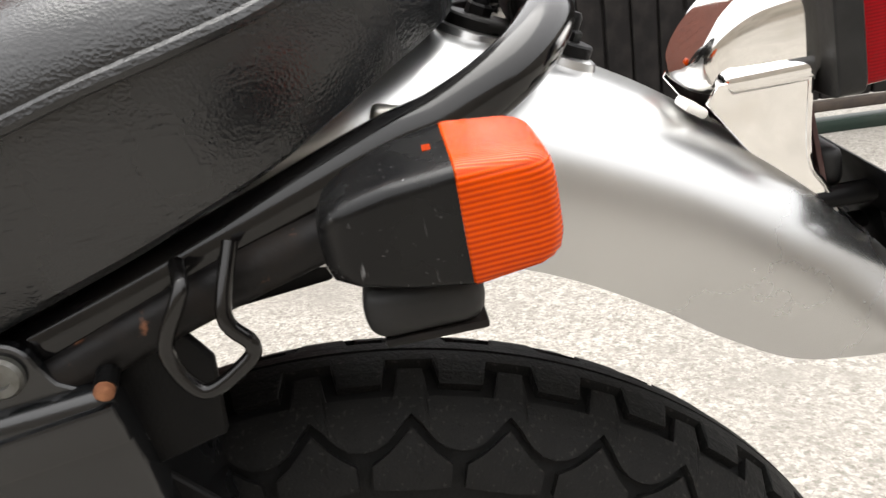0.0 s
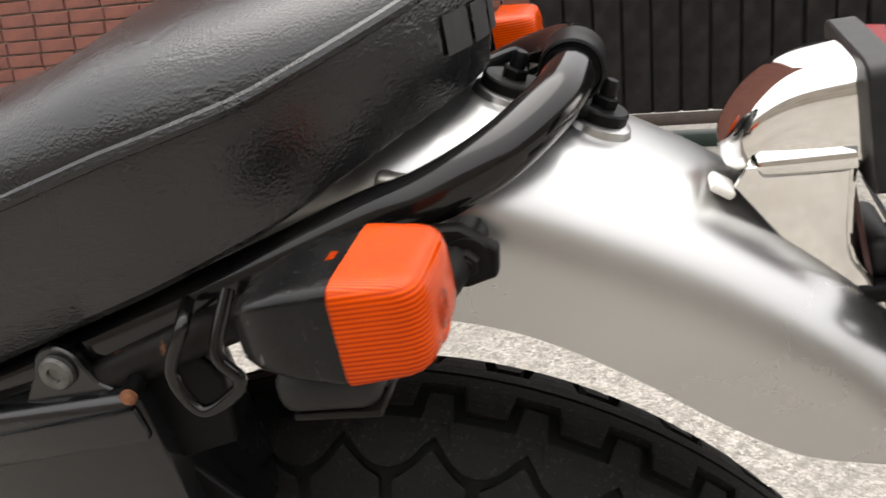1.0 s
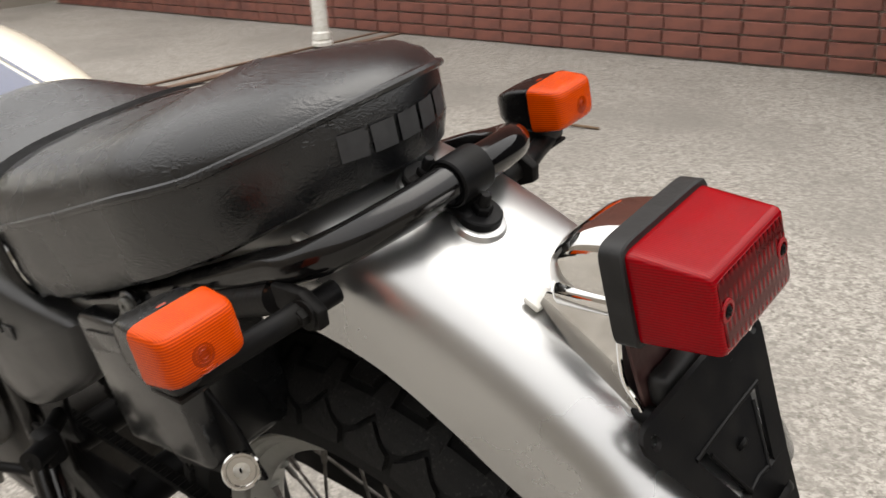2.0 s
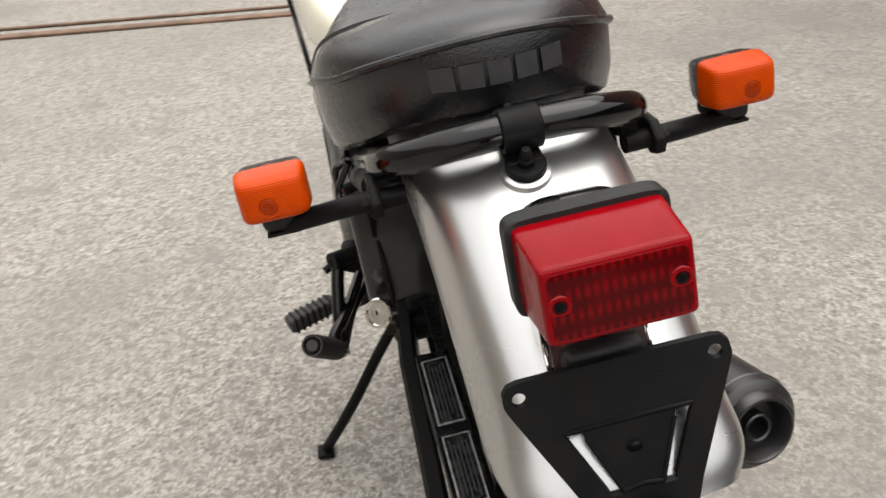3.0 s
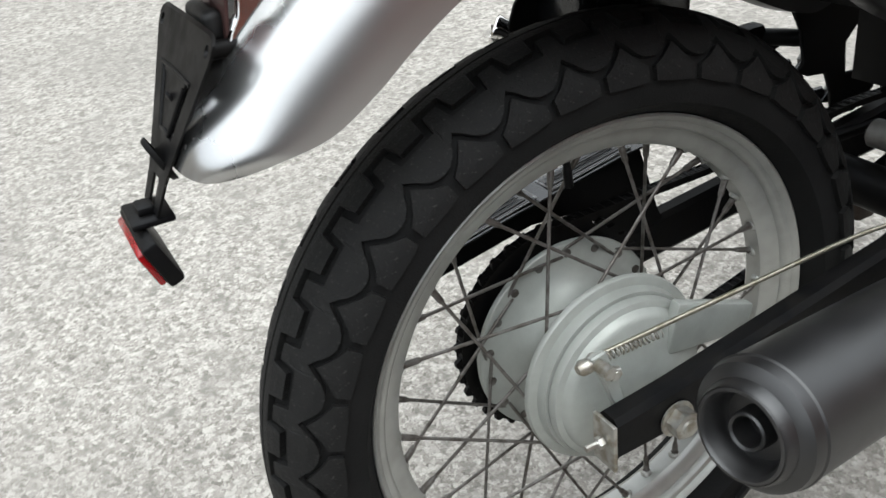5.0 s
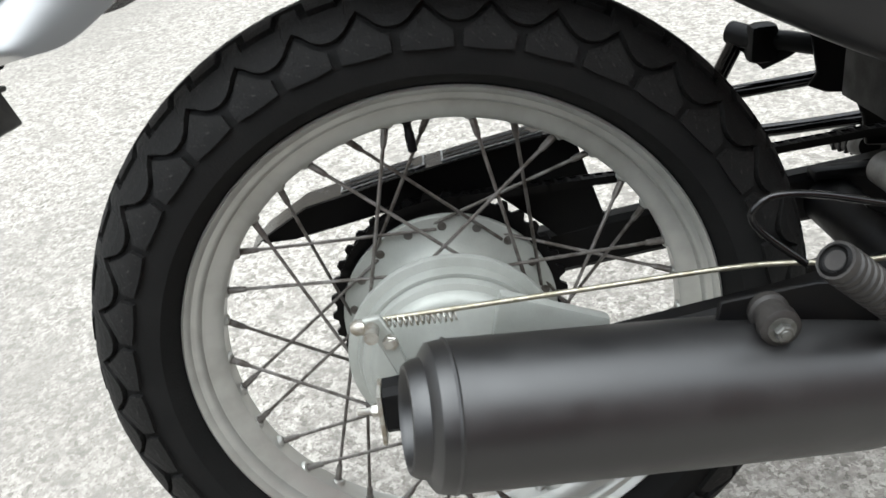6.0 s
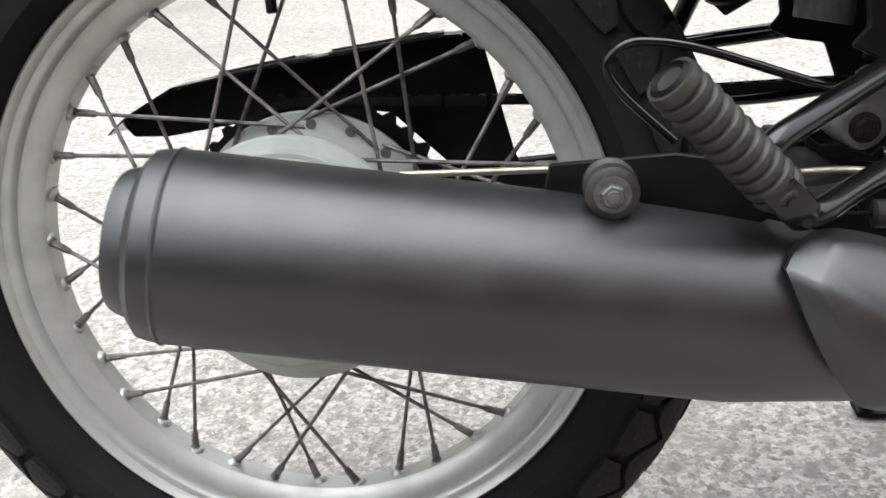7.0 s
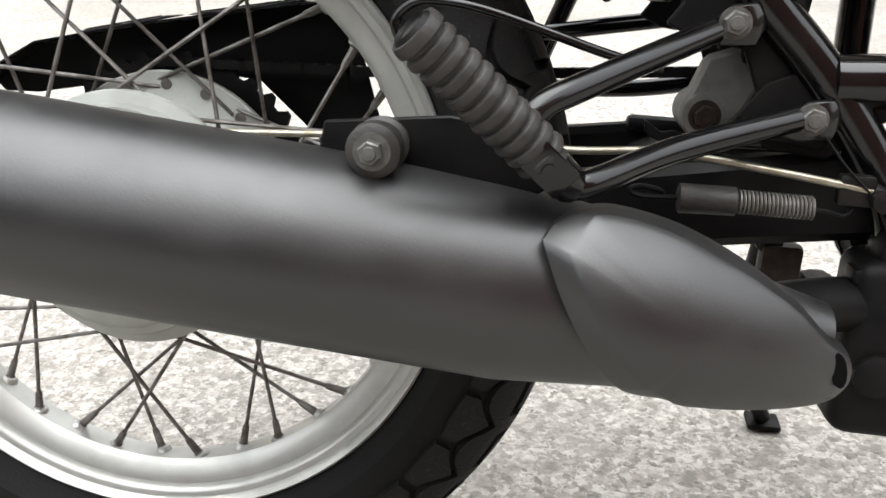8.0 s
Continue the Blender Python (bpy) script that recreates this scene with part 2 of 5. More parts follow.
RED_BROWN = shader("dark_red_brown_steel", (0.045, 0.017, 0.016), 0.35, 0.3, 0.1, (0.09, 0.05, 0.045), 60, rough2=0.6, bump=0.15)
REFLECTOR_RED = shader("red_reflector", (0.24, 0.004, 0.006), 0.2, 0, 0.3, (0.13, 0.002, 0.003), 400)
GASKET = shader("black_gasket_rubber", (0.009, 0.009, 0.009), 0.5, 0, 0, (0.015, 0.015, 0.015), 60, bump=0.1, spec=0.35)
CREAM = shader("cream_paint", (0.72, 0.69, 0.57), 0.22, 0, 0.7, (0.75, 0.72, 0.6), 6)
NAVY = shader("navy_stripe_paint", (0.03, 0.04, 0.09), 0.2, 0, 0.7, (0.035, 0.045, 0.1), 6)
LETTER = shader("grey_print", (0.031, 0.031, 0.032), 0.55, 0, 0, (0.022, 0.022, 0.023), 120)
STICKER = shader("sticker_black", (0.012, 0.012, 0.012), 0.16, 0, 0.2, (0.03, 0.03, 0.03), 120, rough2=0.24)
STICKER_INK = shader("sticker_ink", (0.30, 0.30, 0.295), 0.45, 0, 0, (0.12, 0.12, 0.118), 260)
PEG_RUBBER = shader("grey_peg_rubber", (0.019, 0.0172, 0.0158), 0.48, 0, 0, (0.032, 0.029, 0.0265), 60, bump=0.2, bump_scale=400, spec=0.4)
# dark brown-grey casting with a mottled tone
DARK_CASTING = shader("mottled_dark_casting", (0.022, 0.020, 0.018), 0.5, 0.2, 0, (0.045, 0.041, 0.037), 25, bump=0.2, bump_scale=300, spec=0.3)
RUST = shader("rust", (0.16, 0.06, 0.025), 0.8, 0, 0, (0.3, 0.13, 0.06), 160, bump=0.4)
WHITE_TUBE = shader("white_plastic", (0.75, 0.74, 0.7), 0.4, 0, 0, (0.6, 0.58, 0.52), 60)


def ground_material(name, base, dark, light):
    m = bpy.data.materials.new(name)
    m.use_nodes = True
    nt = m.node_tree
    L = nt.links.new
    b = nt.nodes["Principled BSDF"]
    b.inputs["Roughness"].default_value = 0.9
    tc = nt.nodes.new("ShaderNodeTexCoord")

    def tex(kind, scale, detail=5):
        n = nt.nodes.new(kind)
        n.inputs["Scale"].default_value = scale
        if "Noise" in kind:
            n.inputs["Detail"].default_value = detail
        L(tc.outputs["Object"], n.inputs["Vector"])
        return n

    def mixed(a, bcol, fac, lo, hi):
        r = nt.nodes.new("ShaderNodeMapRange")
        r.inputs["From Min"].default_value, r.inputs["From Max"].default_value = lo, hi
        L(fac, r.inputs["Value"])
        x = nt.nodes.new("ShaderNodeMix")
        x.data_type = "RGBA"
        if isinstance(a, tuple):
            x.inputs["A"].default_value = (*a, 1)
        else:
            L(a, x.inputs["A"])
        if isinstance(bcol, tuple):
            x.inputs["B"].default_value = (*bcol, 1)
        else:
            L(bcol, x.inputs["B"])
        L(r.outputs[0], x.inputs["Factor"])
        return x.outputs["Result"]

    wob = tex("ShaderNodeTexNoise", 150, 3)
    shift = nt.nodes.new("ShaderNodeVectorMath")
    shift.operation = "MULTIPLY_ADD"
    shift.inputs[1].default_value = (0.010, 0.010, 0.010)
    L(wob.outputs["Color"], shift.inputs[0])
    L(tc.outputs["Object"], shift.inputs[2])
    stones = tex("ShaderNodeTexVoronoi", 210)
    pebbles = tex("ShaderNodeTexVoronoi", 105)
    L(shift.outputs[0], stones.inputs["Vector"])
    L(shift.outputs[0], pebbles.inputs["Vector"])
    grit = tex("ShaderNodeTexNoise", 130, 8)
    grit.inputs["Roughness"].default_value = 0.75
    lumps = tex("ShaderNodeTexNoise", 34, 6)
    broad = tex("ShaderNodeTexNoise", 0.9, 6)
    stain = tex("ShaderNodeTexNoise", 6, 8)
    sep = nt.nodes.new("ShaderNodeSeparateColor")
    L(stones.outputs["Color"], sep.inputs[0])
    sep2 = nt.nodes.new("ShaderNodeSeparateColor")
    L(pebbles.outputs["Color"], sep2.inputs[0])
    c = mixed(base, light, sep.outputs[0], 0.4, 1.05)
    c = mixed(c, dark, sep.outputs[1], 0.72, 1.2)
    c = mixed(c, light, sep2.outputs[0], 0.58, 1.15)
    c = mixed(c, dark, sep2.outputs[1], 0.66, 1.2)
    c = mixed(c, dark, grit.outputs["Fac"], 0.52, 0.74)
    c = mixed(c, light, grit.outputs["Fac"], 0.46, 0.22)
    c = mixed(c, tuple(0.66 * v for v in base), lumps.outputs["Fac"], 0.52, 0.72)
    c = mixed(c, tuple(0.76 * v for v in base), broad.outputs["Fac"], 0.46, 0.74)
    c = mixed(c, tuple(0.8 * v for v in base), stain.outputs["Fac"], 0.56, 0.8)
    L(c, b.inputs["Base Color"])
    bp = nt.nodes.new("ShaderNodeBump")
    bp.inputs["Strength"].default_value, bp.inputs["Distance"].default_value = 0.35, 0.003
    bp.invert = True
    L(stones.outputs["Distance"], bp.inputs["Height"])
    L(bp.outputs[0], b.inputs["Normal"])
    return m


GROUND = ground_material("exposed_aggregate", (0.232, 0.215, 0.191), (0.078, 0.069, 0.058), (0.42, 0.395, 0.355))
BRICK = shader("red_brick", (0.22, 0.085, 0.062), 0.85, 0, 0, (0.15, 0.062, 0.05), 12, bump=0.4, bump_scale=120)
MORTAR = shader("mortar", (0.4, 0.37, 0.32), 0.9, 0, 0, (0.3, 0.28, 0.25), 20, bump=0.4, bump_scale=150)
FENCE_WOOD = shader("dark_stained_wood", (0.008, 0.007, 0.0068), 0.75, 0, 0, (0.016, 0.014, 0.013), 14, bump=0.4, bump_scale=90, spec=0.2)


# ---- mesh helpers ----
def part(name, bm, material, parent, label="", smooth=True):
    me = bpy.data.meshes.new(name)
    bmesh.ops.recalc_face_normals(bm, faces=bm.faces[:])
    bm.to_mesh(me)
    bm.free()
    me.materials.append(material)
    if smooth:
        me.shade_smooth()
        me.set_sharp_from_angle(angle=radians(38))
    ob = new(name, me)
    ob.parent = parent
    if label:
        tagged(ob, label)
    return ob


def smooth_path(points, per=8):
    """Catmull-Rom through the points."""
    p = [Vector(q) for q in points]
    p = [2 * p[0] - p[1]] + p + [2 * p[-1] - p[-2]]
    out = []
    for i in range(1, len(p) - 2):
        a, b, c, d = p[i - 1:i + 3]
        for k in range(per):
            t = k / per
            out.append(0.5 * ((2 * b) + (c - a) * t + (2 * a - 5 * b + 4 * c - d) * t * t + (3 * b - a - 3 * c + d) * t ** 3))
    out.append(p[-2])
    return out


def skin(rings, closed=True, caps=True):
    """A bmesh through rings of points; closed: each ring is a loop."""
    bm = bmesh.new()
    vs = [[bm.verts.new(p) for p in ring] for ring in rings]
    n = len(rings[0])
    for a, b in zip(vs, vs[1:]):
        for k in range(n if closed else n - 1):
            j = (k + 1) % n
            bm.faces.new((a[k], a[j], b[j], b[k]))
    if caps and closed:
        bm.faces.new(vs[0][::-1])
        bm.faces.new(vs[-1])
    return bm


def tube(points, r, segs=14, per=8, smoothed=True, radii=None):
    pts = smooth_path(points, per) if smoothed else [Vector(p) for p in points]
    rings, up = [], None
    for i, p in enumerate(pts):
        d = (pts[min(i + 1, len(pts) - 1)] - pts[max(i - 1, 0)]).normalized()
        if up is None:
            up = d.orthogonal().normalized()
        up = (up - d * up.dot(d)).normalized()
        side = d.cross(up)
        rr = radii[i] if radii else r
        rings.append([p + rr * (math.cos(a) * up + math.sin(a) * side) for a in (2 * math.pi * k / segs for k in range(segs))])
    return skin(rings)


def lathe(profile, origin=(0, 0, 0), axis=(0, 1, 0), segs=48, caps=True, closed=False):
    """Turn (along, radius) pairs round the axis through origin."""
    o, d = Vector(origin), Vector(axis).normalized()
    u = d.orthogonal().normalized()
    v = d.cross(u)
    rings = [[o + d * a + r * (math.cos(t) * u + math.sin(t) * v) for t in (2 * math.pi * k / segs for k in range(segs))] for a, r in profile]
    if closed:
        rings.append(rings[0])
        bm = skin(rings, True, False)
        bmesh.ops.remove_doubles(bm, verts=bm.verts[:], dist=1e-6)
        return bm
    return skin(rings, True, caps)


def block(size, at=(0, 0, 0), bevel=0.002, segs=2, turn=None, taper=None):
    """A bevelled box; taper: factor in y and z at its -x end."""
    bm = bmesh.new()
    bmesh.ops.create_cube(bm, size=1)
    for v in bm.verts:
        if taper and v.co.x < 0:
            v.co.y *= taper[0]
            v.co.z *= taper[1]
        v.co = Vector((v.co.x * size[0], v.co.y * size[1], v.co.z * size[2]))
    if bevel:
        bmesh.ops.bevel(bm, geom=bm.edges[:], offset=bevel, segments=segs, profile=0.5, affect="EDGES")
    bm.transform(Matrix.Translation(at) @ (turn or Matrix()))
    return bm


def sheet(outline, thick, normal, bevel=0.0):
    """A plate cut to an outline of points, as thick as given along normal."""
    bm = bmesh.new()
    n = Vector(normal).normalized() * thick
    f = bm.faces.new([bm.verts.new(Vector(p) - n / 2) for p in outline])
    r = bmesh.ops.extrude_face_region(bm, geom=[f])
    for v in r["geom"]:
        if isinstance(v, bmesh.types.BMVert):
            v.co += n
    if bevel:
        bmesh.ops.bevel(bm, geom=bm.edges[:], offset=bevel, segments=1, affect="EDGES")
    bmesh.ops.triangulate(bm, faces=[f for f in bm.faces if len(f.verts) > 4])
    return bm


def join(*bms):
    out = bmesh.new()
    for b in bms:
        me = bpy.data.meshes.new("tmp")
        b.to_mesh(me)
        out.from_mesh(me)
        bpy.data.meshes.remove(me)
        b.free()
    return out


def bolt(at, axis, r=0.006, h=0.006, washer=0.0):
    """A hexagon head on a washer, its head pointing along axis."""
    o, d = Vector(at), Vector(axis).normalized()
    bms = [lathe([(0, r * 0.9), (0.0005, r), (h - 0.001, r), (h, r * 0.86)], o, d, 6)]
    if washer:
        bms.append(lathe([(-0.0015, washer), (0.0003, washer)], o, d, 24))
    bms.append(lathe([(h - 0.0005, r * 0.6), (h + 0.001, r * 0.5)], o, d, 16))
    return join(*bms)


def spaced(points, m):
    """m places at even steps along a polyline."""
    pts = [Vector(p) for p in points]
    ls = [0]
    for a, b in zip(pts, pts[1:]):
        ls.append(ls[-1] + (b - a).length)
    out = []
    for k in range(m):
        t = ls[-1] * k / (m - 1)
        i = min(max(j for j in range(len(ls)) if ls[j] <= t + 1e-9), len(pts) - 2)
        f = (t - ls[i]) / (ls[i + 1] - ls[i])
        out.append(pts[i].lerp(pts[i + 1], f))
    return out


# ---- the ground ----
def ground():
    bm = bmesh.new()
    bmesh.ops.create_grid(bm, x_segments=60, y_segments=60, size=45)
    for v in bm.verts:
        if v.co.length > 3:
            v.co.z = 0.012 * noise.noise(v.co * 0.3)
    g = part("ground", bm, GROUND, None)
    tagged(g, "light grey-brown exposed aggregate concrete yard, dry and worn", "ground", kind="structure")


ground()


# ---- the motorcycle ----
bike = new("motorcycle")
bike.matrix_world = LEAN_POSE
tagged(bike, "silver and cream street tracker motorcycle leaning on its side stand", "motorcycle")

# rear wheel
TYRE_R0 = 0.2766


def on_tyre(a, b, lift=0.0, base=0.053):
    """A place on the tyre's crown: a round the wheel, b round the section (0 at the crown)."""
    r = base + lift
    k = TYRE_R0 + r * math.cos(b)
    return Vector((k * math.cos(a), r * math.sin(b), AXLE + k * math.sin(a)))


def tyre():
    prof = []
    for k in range(-13, 14):
        b = radians(k * 8.6)
        prof.append((0.0535 * math.sin(b), TYRE_R0 + 0.0535 * math.cos(b)))
    prof = [(-0.026, 0.2490), (-0.0325, 0.2525), (-0.040, 0.2555)] + prof[1:-1] + [(0.040, 0.2555), (0.0325, 0.2525), (0.026, 0.2490)]
    t = part("tyre", lathe(prof, (0, 0, AXLE), segs=144, closed=True), RUBBER, bike, "black block-tread rubber tyre with dusty grooves")
    n = 38
    step = 2 * math.pi / n

    def strip(us, lows, highs, lift, rows=3):
        """A raised piece of tread between two edges (degrees round the section) given at steps along the wheel."""
        def at(i, f, up):
            return on_tyre(step * us[i], radians(lows[i] + (highs[i] - lows[i]) * f), up)
        bm, m = bmesh.new(), len(us)
        top = [[bm.verts.new(at(i, k / rows, lift)) for k in range(rows + 1)] for i in range(m)]
        for i in range(m - 1):
            for k in range(rows):
                bm.faces.new((top[i][k], top[i + 1][k], top[i + 1][k + 1], top[i][k + 1]))
        rim = [(i, 0) for i in range(m)] + [(m - 1, k) for k in range(1, rows + 1)] + [(i, rows) for i in range(m - 2, -1, -1)] + [(0, k) for k in range(rows - 1, 0, -1)]
        low = [bm.verts.new(at(i, k / rows, -0.002)) for i, k in rim]
        for a in range(len(rim)):
            b = (a + 1) % len(rim)
            bm.faces.new((top[rim[a][0]][rim[a][1]], top[rim[b][0]][rim[b][1]], low[b], low[a]))
        return bm

    rib = ([0, 0.215, 0.27, 0.5, 0.73, 0.785, 1], [1.3] * 7, [26, 26, 9.5, 9.5, 9.5, 26, 26], 0.0068)
    bar = ([0, 0.13, 0.25, 0.325, 0.375, 0.5, 0.625, 0.675, 0.75, 0.87, 1], [33, 33, 33, 33, 16.5, 16.5, 16.5, 33, 33, 33, 33], [60.5, 59.5, 56, 52, 48.5, 42, 48.5, 52, 56, 59.5, 60.5], 0.0064)
    lug = ([0.08, 0.25, 0.375, 0.5, 0.625, 0.75, 0.92], [67.5, 62, 56, 49, 56, 62, 67.5], [79.5, 80.5, 81, 81, 81, 80.5, 79.5], 0.0058)
    for side, phase in ((1, 0.274), (-1, 0.9)):
        for (us, lows, highs, lift), name in ((rib, "tread_rib"), (bar, "tread_bar"), (lug, "tread_block")):
            bm = strip([u + phase for u in us], [side * b for b in lows], [side * b for b in highs], lift)
            first = part(name, bm, TREAD, t, smooth=False)
            for i in range(1, n):
                o = first.copy()
                scene.collection.objects.link(o)
                o.matrix_basis = Matrix.Translation((0, 0, AXLE)) @ Matrix.Rotation(step * i, 4, "Y") @ Matrix.Translation((0, 0, -AXLE))
    return t


def wheel():
    flange = [(-0.0335, 0.2485), (-0.032, 0.2505), (-0.0295, 0.2505), (-0.028, 0.248), (-0.0275, 0.2395), (-0.0255, 0.2365),
              (-0.0195, 0.2345), (-0.016, 0.2215), (-0.010, 0.2165)]
    inner = [(y, r) for y, r in flange] + [(-y, r) for y, r in reversed(flange)]
    back = [(0.030, 0.244), (0.022, 0.241), (0.0, 0.231), (-0.022, 0.241), (-0.030, 0.244)]
    rim = part("rear_rim", lathe(inner + back, (0, 0, AXLE), segs=144, closed=True), RIM_ALU, bike, "dull silver aluminium spoked rim")
    n = 36
    for i in range(n):
        a = radians(90.4 + 10.0 * i)
        side = -1 if i % 2 else 1
        lead = 1 if i % 4 < 2 else -1
        top = Vector((0.2155 * math.cos(a), side * 0.004, AXLE + 0.2155 * math.sin(a)))
        hr, hy = (0.094, 0.038) if side > 0 else (0.084, -0.035)
        ha = a + lead * radians(57)
        low = Vector((hr * math.cos(ha), hy + side * (0.003 if lead > 0 else -0.003), AXLE + hr * math.sin(ha)))
        d = (low - top).normalized()
        part("spoke", tube([top + d * 0.014, low], 0.0017, 8, smoothed=False), SPOKE_STEEL, rim)
        part("nipple", lathe([(-0.002, 0.0045), (0.001, 0.0045), (0.002, 0.0034), (0.015, 0.0030), (0.018, 0.0024)], top, d, 8), SPOKE_STEEL, rim)
        part("nipple_seat", lathe([(-0.004, 0.0075), (0.0, 0.0062), (0.0012, 0.0040)], top, d, 12), RIM_ALU, rim)
    a = radians(95.4)
    vd = Vector((math.cos(a), 0, math.sin(a)))
    part("valve_stem", lathe([(0.186, 0.003), (0.187, 0.0044), (0.203, 0.0044), (0.204, 0.0036), (0.212, 0.0036), (0.214, 0.006), (0.218, 0.006)], (0, 0, AXLE), vd, 12), BLACK_PLASTIC, rim)
    hub = part("hub", lathe([(-0.050, 0.070), (-0.050, 0.088), (-0.040, 0.090), (-0.038, 0.098), (-0.0365, 0.099), (-0.0325, 0.099), (-0.031, 0.098), (-0.030, 0.078), (-0.02, 0.060), (0.0, 0.055),
                             (0.02, 0.062), (0.034, 0.082), (0.035, 0.106), (0.036, 0.107), (0.041, 0.107), (0.042, 0.106), (0.043, 0.05), (0.055, 0.04)], (0, 0, AXLE), segs=72), ALUMINIUM, bike, "cast aluminium drum brake hub")
    for i in range(18):
        for y, r, off in ((-0.0377, 0.0865, 0.0), (0.0342, 0.0965, 0.5)):
            a = radians(20.0 * (i + off))
            part("spoke_hole", lathe([(0, 0.0045), (0.001, 0.0045)], (r * math.cos(a), y - 0.0006, AXLE + r * math.sin(a)), (0, 1, 0), 12), SPOKE_STEEL, hub)
    panel = part("brake_panel", lathe([(-0.082, 0.018), (-0.082, 0.036), (-0.076, 0.046), (-0.071, 0.070), (-0.068, 0.075), (-0.062, 0.078), (-0.060, 0.0835), (-0.056, 0.085), (-0.0515, 0.085), (-0.049, 0.08)], (0, 0, AXLE), segs=72), ALUMINIUM, bike, "cast aluminium drum brake panel")
    part("torque_lug", block((0.10, 0.014, 0.03), (0.085, -0.072, AXLE + 0.040), 0.004, turn=Matrix.Rotation(radians(14), 4, "Y"), taper=(1, 1.8)), ALUMINIUM, panel)
    part("axle_nut", bolt((0, -0.128, AXLE), (0, -1, 0), 0.014, 0.014, 0.018), ZINC, bike, "zinc-plated axle nut")
    part("axle", lathe([(-0.145, 0.0075), (0.145, 0.0075)], (0, 0, AXLE), segs=16), ZINC, bike)
    # sprocket and chain on the far side
    teeth = []
    m = 38
    for k in range(m * 4):
        a = 2 * math.pi * k / (m * 4)
        r = (0.121, 0.121, 0.114, 0.114)[k % 4]
        teeth.append((r * math.cos(a), 0.062, AXLE + r * math.sin(a)))
    part("sprocket", sheet(teeth, 0.005, (0, 1, 0)), BLACK_SATIN, bike, "black steel rear sprocket", smooth=False)


tyre()
wheel()


# mudguard
FENDER = [(0.12, 0.868, 0.10, 0.782), (0.03, 0.865, 0.03, 0.771), (-0.05, 0.855, -0.045, 0.757), (-0.125, 0.831, -0.113, 0.742), (-0.17, 0.809, -0.150, 0.727),
          (-0.224, 0.777, -0.188, 0.703), (-0.275, 0.736, -0.220, 0.679), (-0.312, 0.699, -0.254, 0.659), (-0.338, 0.667, -0.292, 0.651), (-0.348, 0.647, -0.328, 0.643)]


def mudguard():
    crown = smooth_path([(x, 0, z) for x, z, _, _ in FENDER], 8)
    edge = smooth_path([(x, 0, z) for _, _, x, z in FENDER], 8)
    n, e = 20, 2 / 2.9
    outer, inner = [], []
    for i, (c, d) in enumerate(zip(crown, edge)):
        hw = 0.084 - 0.004 * i / len(crown) - 0.016 * max(0.0, (i - len(crown) + 12) / 11) ** 2.2
        ring, ring2 = [], []
        down = (d - c).normalized()
        for k in range(-n, n + 1):
            v = math.pi / 2 * k / n
            g = math.copysign(abs(math.sin(v)) ** e, v)
            f = 1 - abs(math.cos(v)) ** e
            p = c.lerp(d, f)
            p.y = hw * g - 0.003
            ring.append(p)
            q = c.lerp(d, f) + down * 0.0022 * (1 - f)
            q.y = (hw - 0.002) * g - 0.003
            ring2.append(q)
        outer.append(ring)
        inner.append(ring2)
    rings = [o + i[::-1] for o, i in zip(outer, inner)]
    f = part("rear_mudguard", skin(rings), FENDER_PAINT, bike, "satin silver painted steel rear mudguard")
    for x, z in ((-0.1757, 0.8085), (-0.1347, 0.8285)):
        up = Vector((-0.45, 0, 0.89))
        part("dimple", lathe([(-0.004, 0.0185), (0.0004, 0.0170), (0.0020, 0.013)], (x, 0.004, z), up, 28), FENDER_PAINT, f)
        part("clamp_nut", join(bolt(Vector((x, 0.004, z)) + up * 0.006, up, 0.0065, 0.007, 0.010), lathe([(0.012, 0.0042), (0.019, 0.004), (0.021, 0.0028)], (x, 0.004, z), up, 14)), BLACK_SATIN, f, "black domed nut")


# seat
SEAT_X = [0.43, 0.40, 0.34, 0.26, 0.18, 0.10, 0.01, -0.05, -0.10, -0.14]
SEAT_HW = [0.060, 0.085, 0.115, 0.133, 0.135, 0.132, 0.128, 0.128, 0.128, 0.128]
SEAT_B = [0.775, 0.752, 0.738, 0.736, 0.744, 0.766, 0.792, 0.811, 0.831, 0.842]
SEAT_P = [0.835, 0.826, 0.806, 0.800, 0.818, 0.836, 0.858, 0.869, 0.885, 0.899]
SEAT_T = [0.872, 0.872, 0.860, 0.853, 0.863, 0.878, 0.896, 0.903, 0.908, 0.911]
SEAT_START, SEAT_TAIL, SEAT_MID = 0.04, -0.131, 0.0048



def lerp_at(x, xs, ys):
    return float(np.interp(-x, [-v for v in xs], ys))


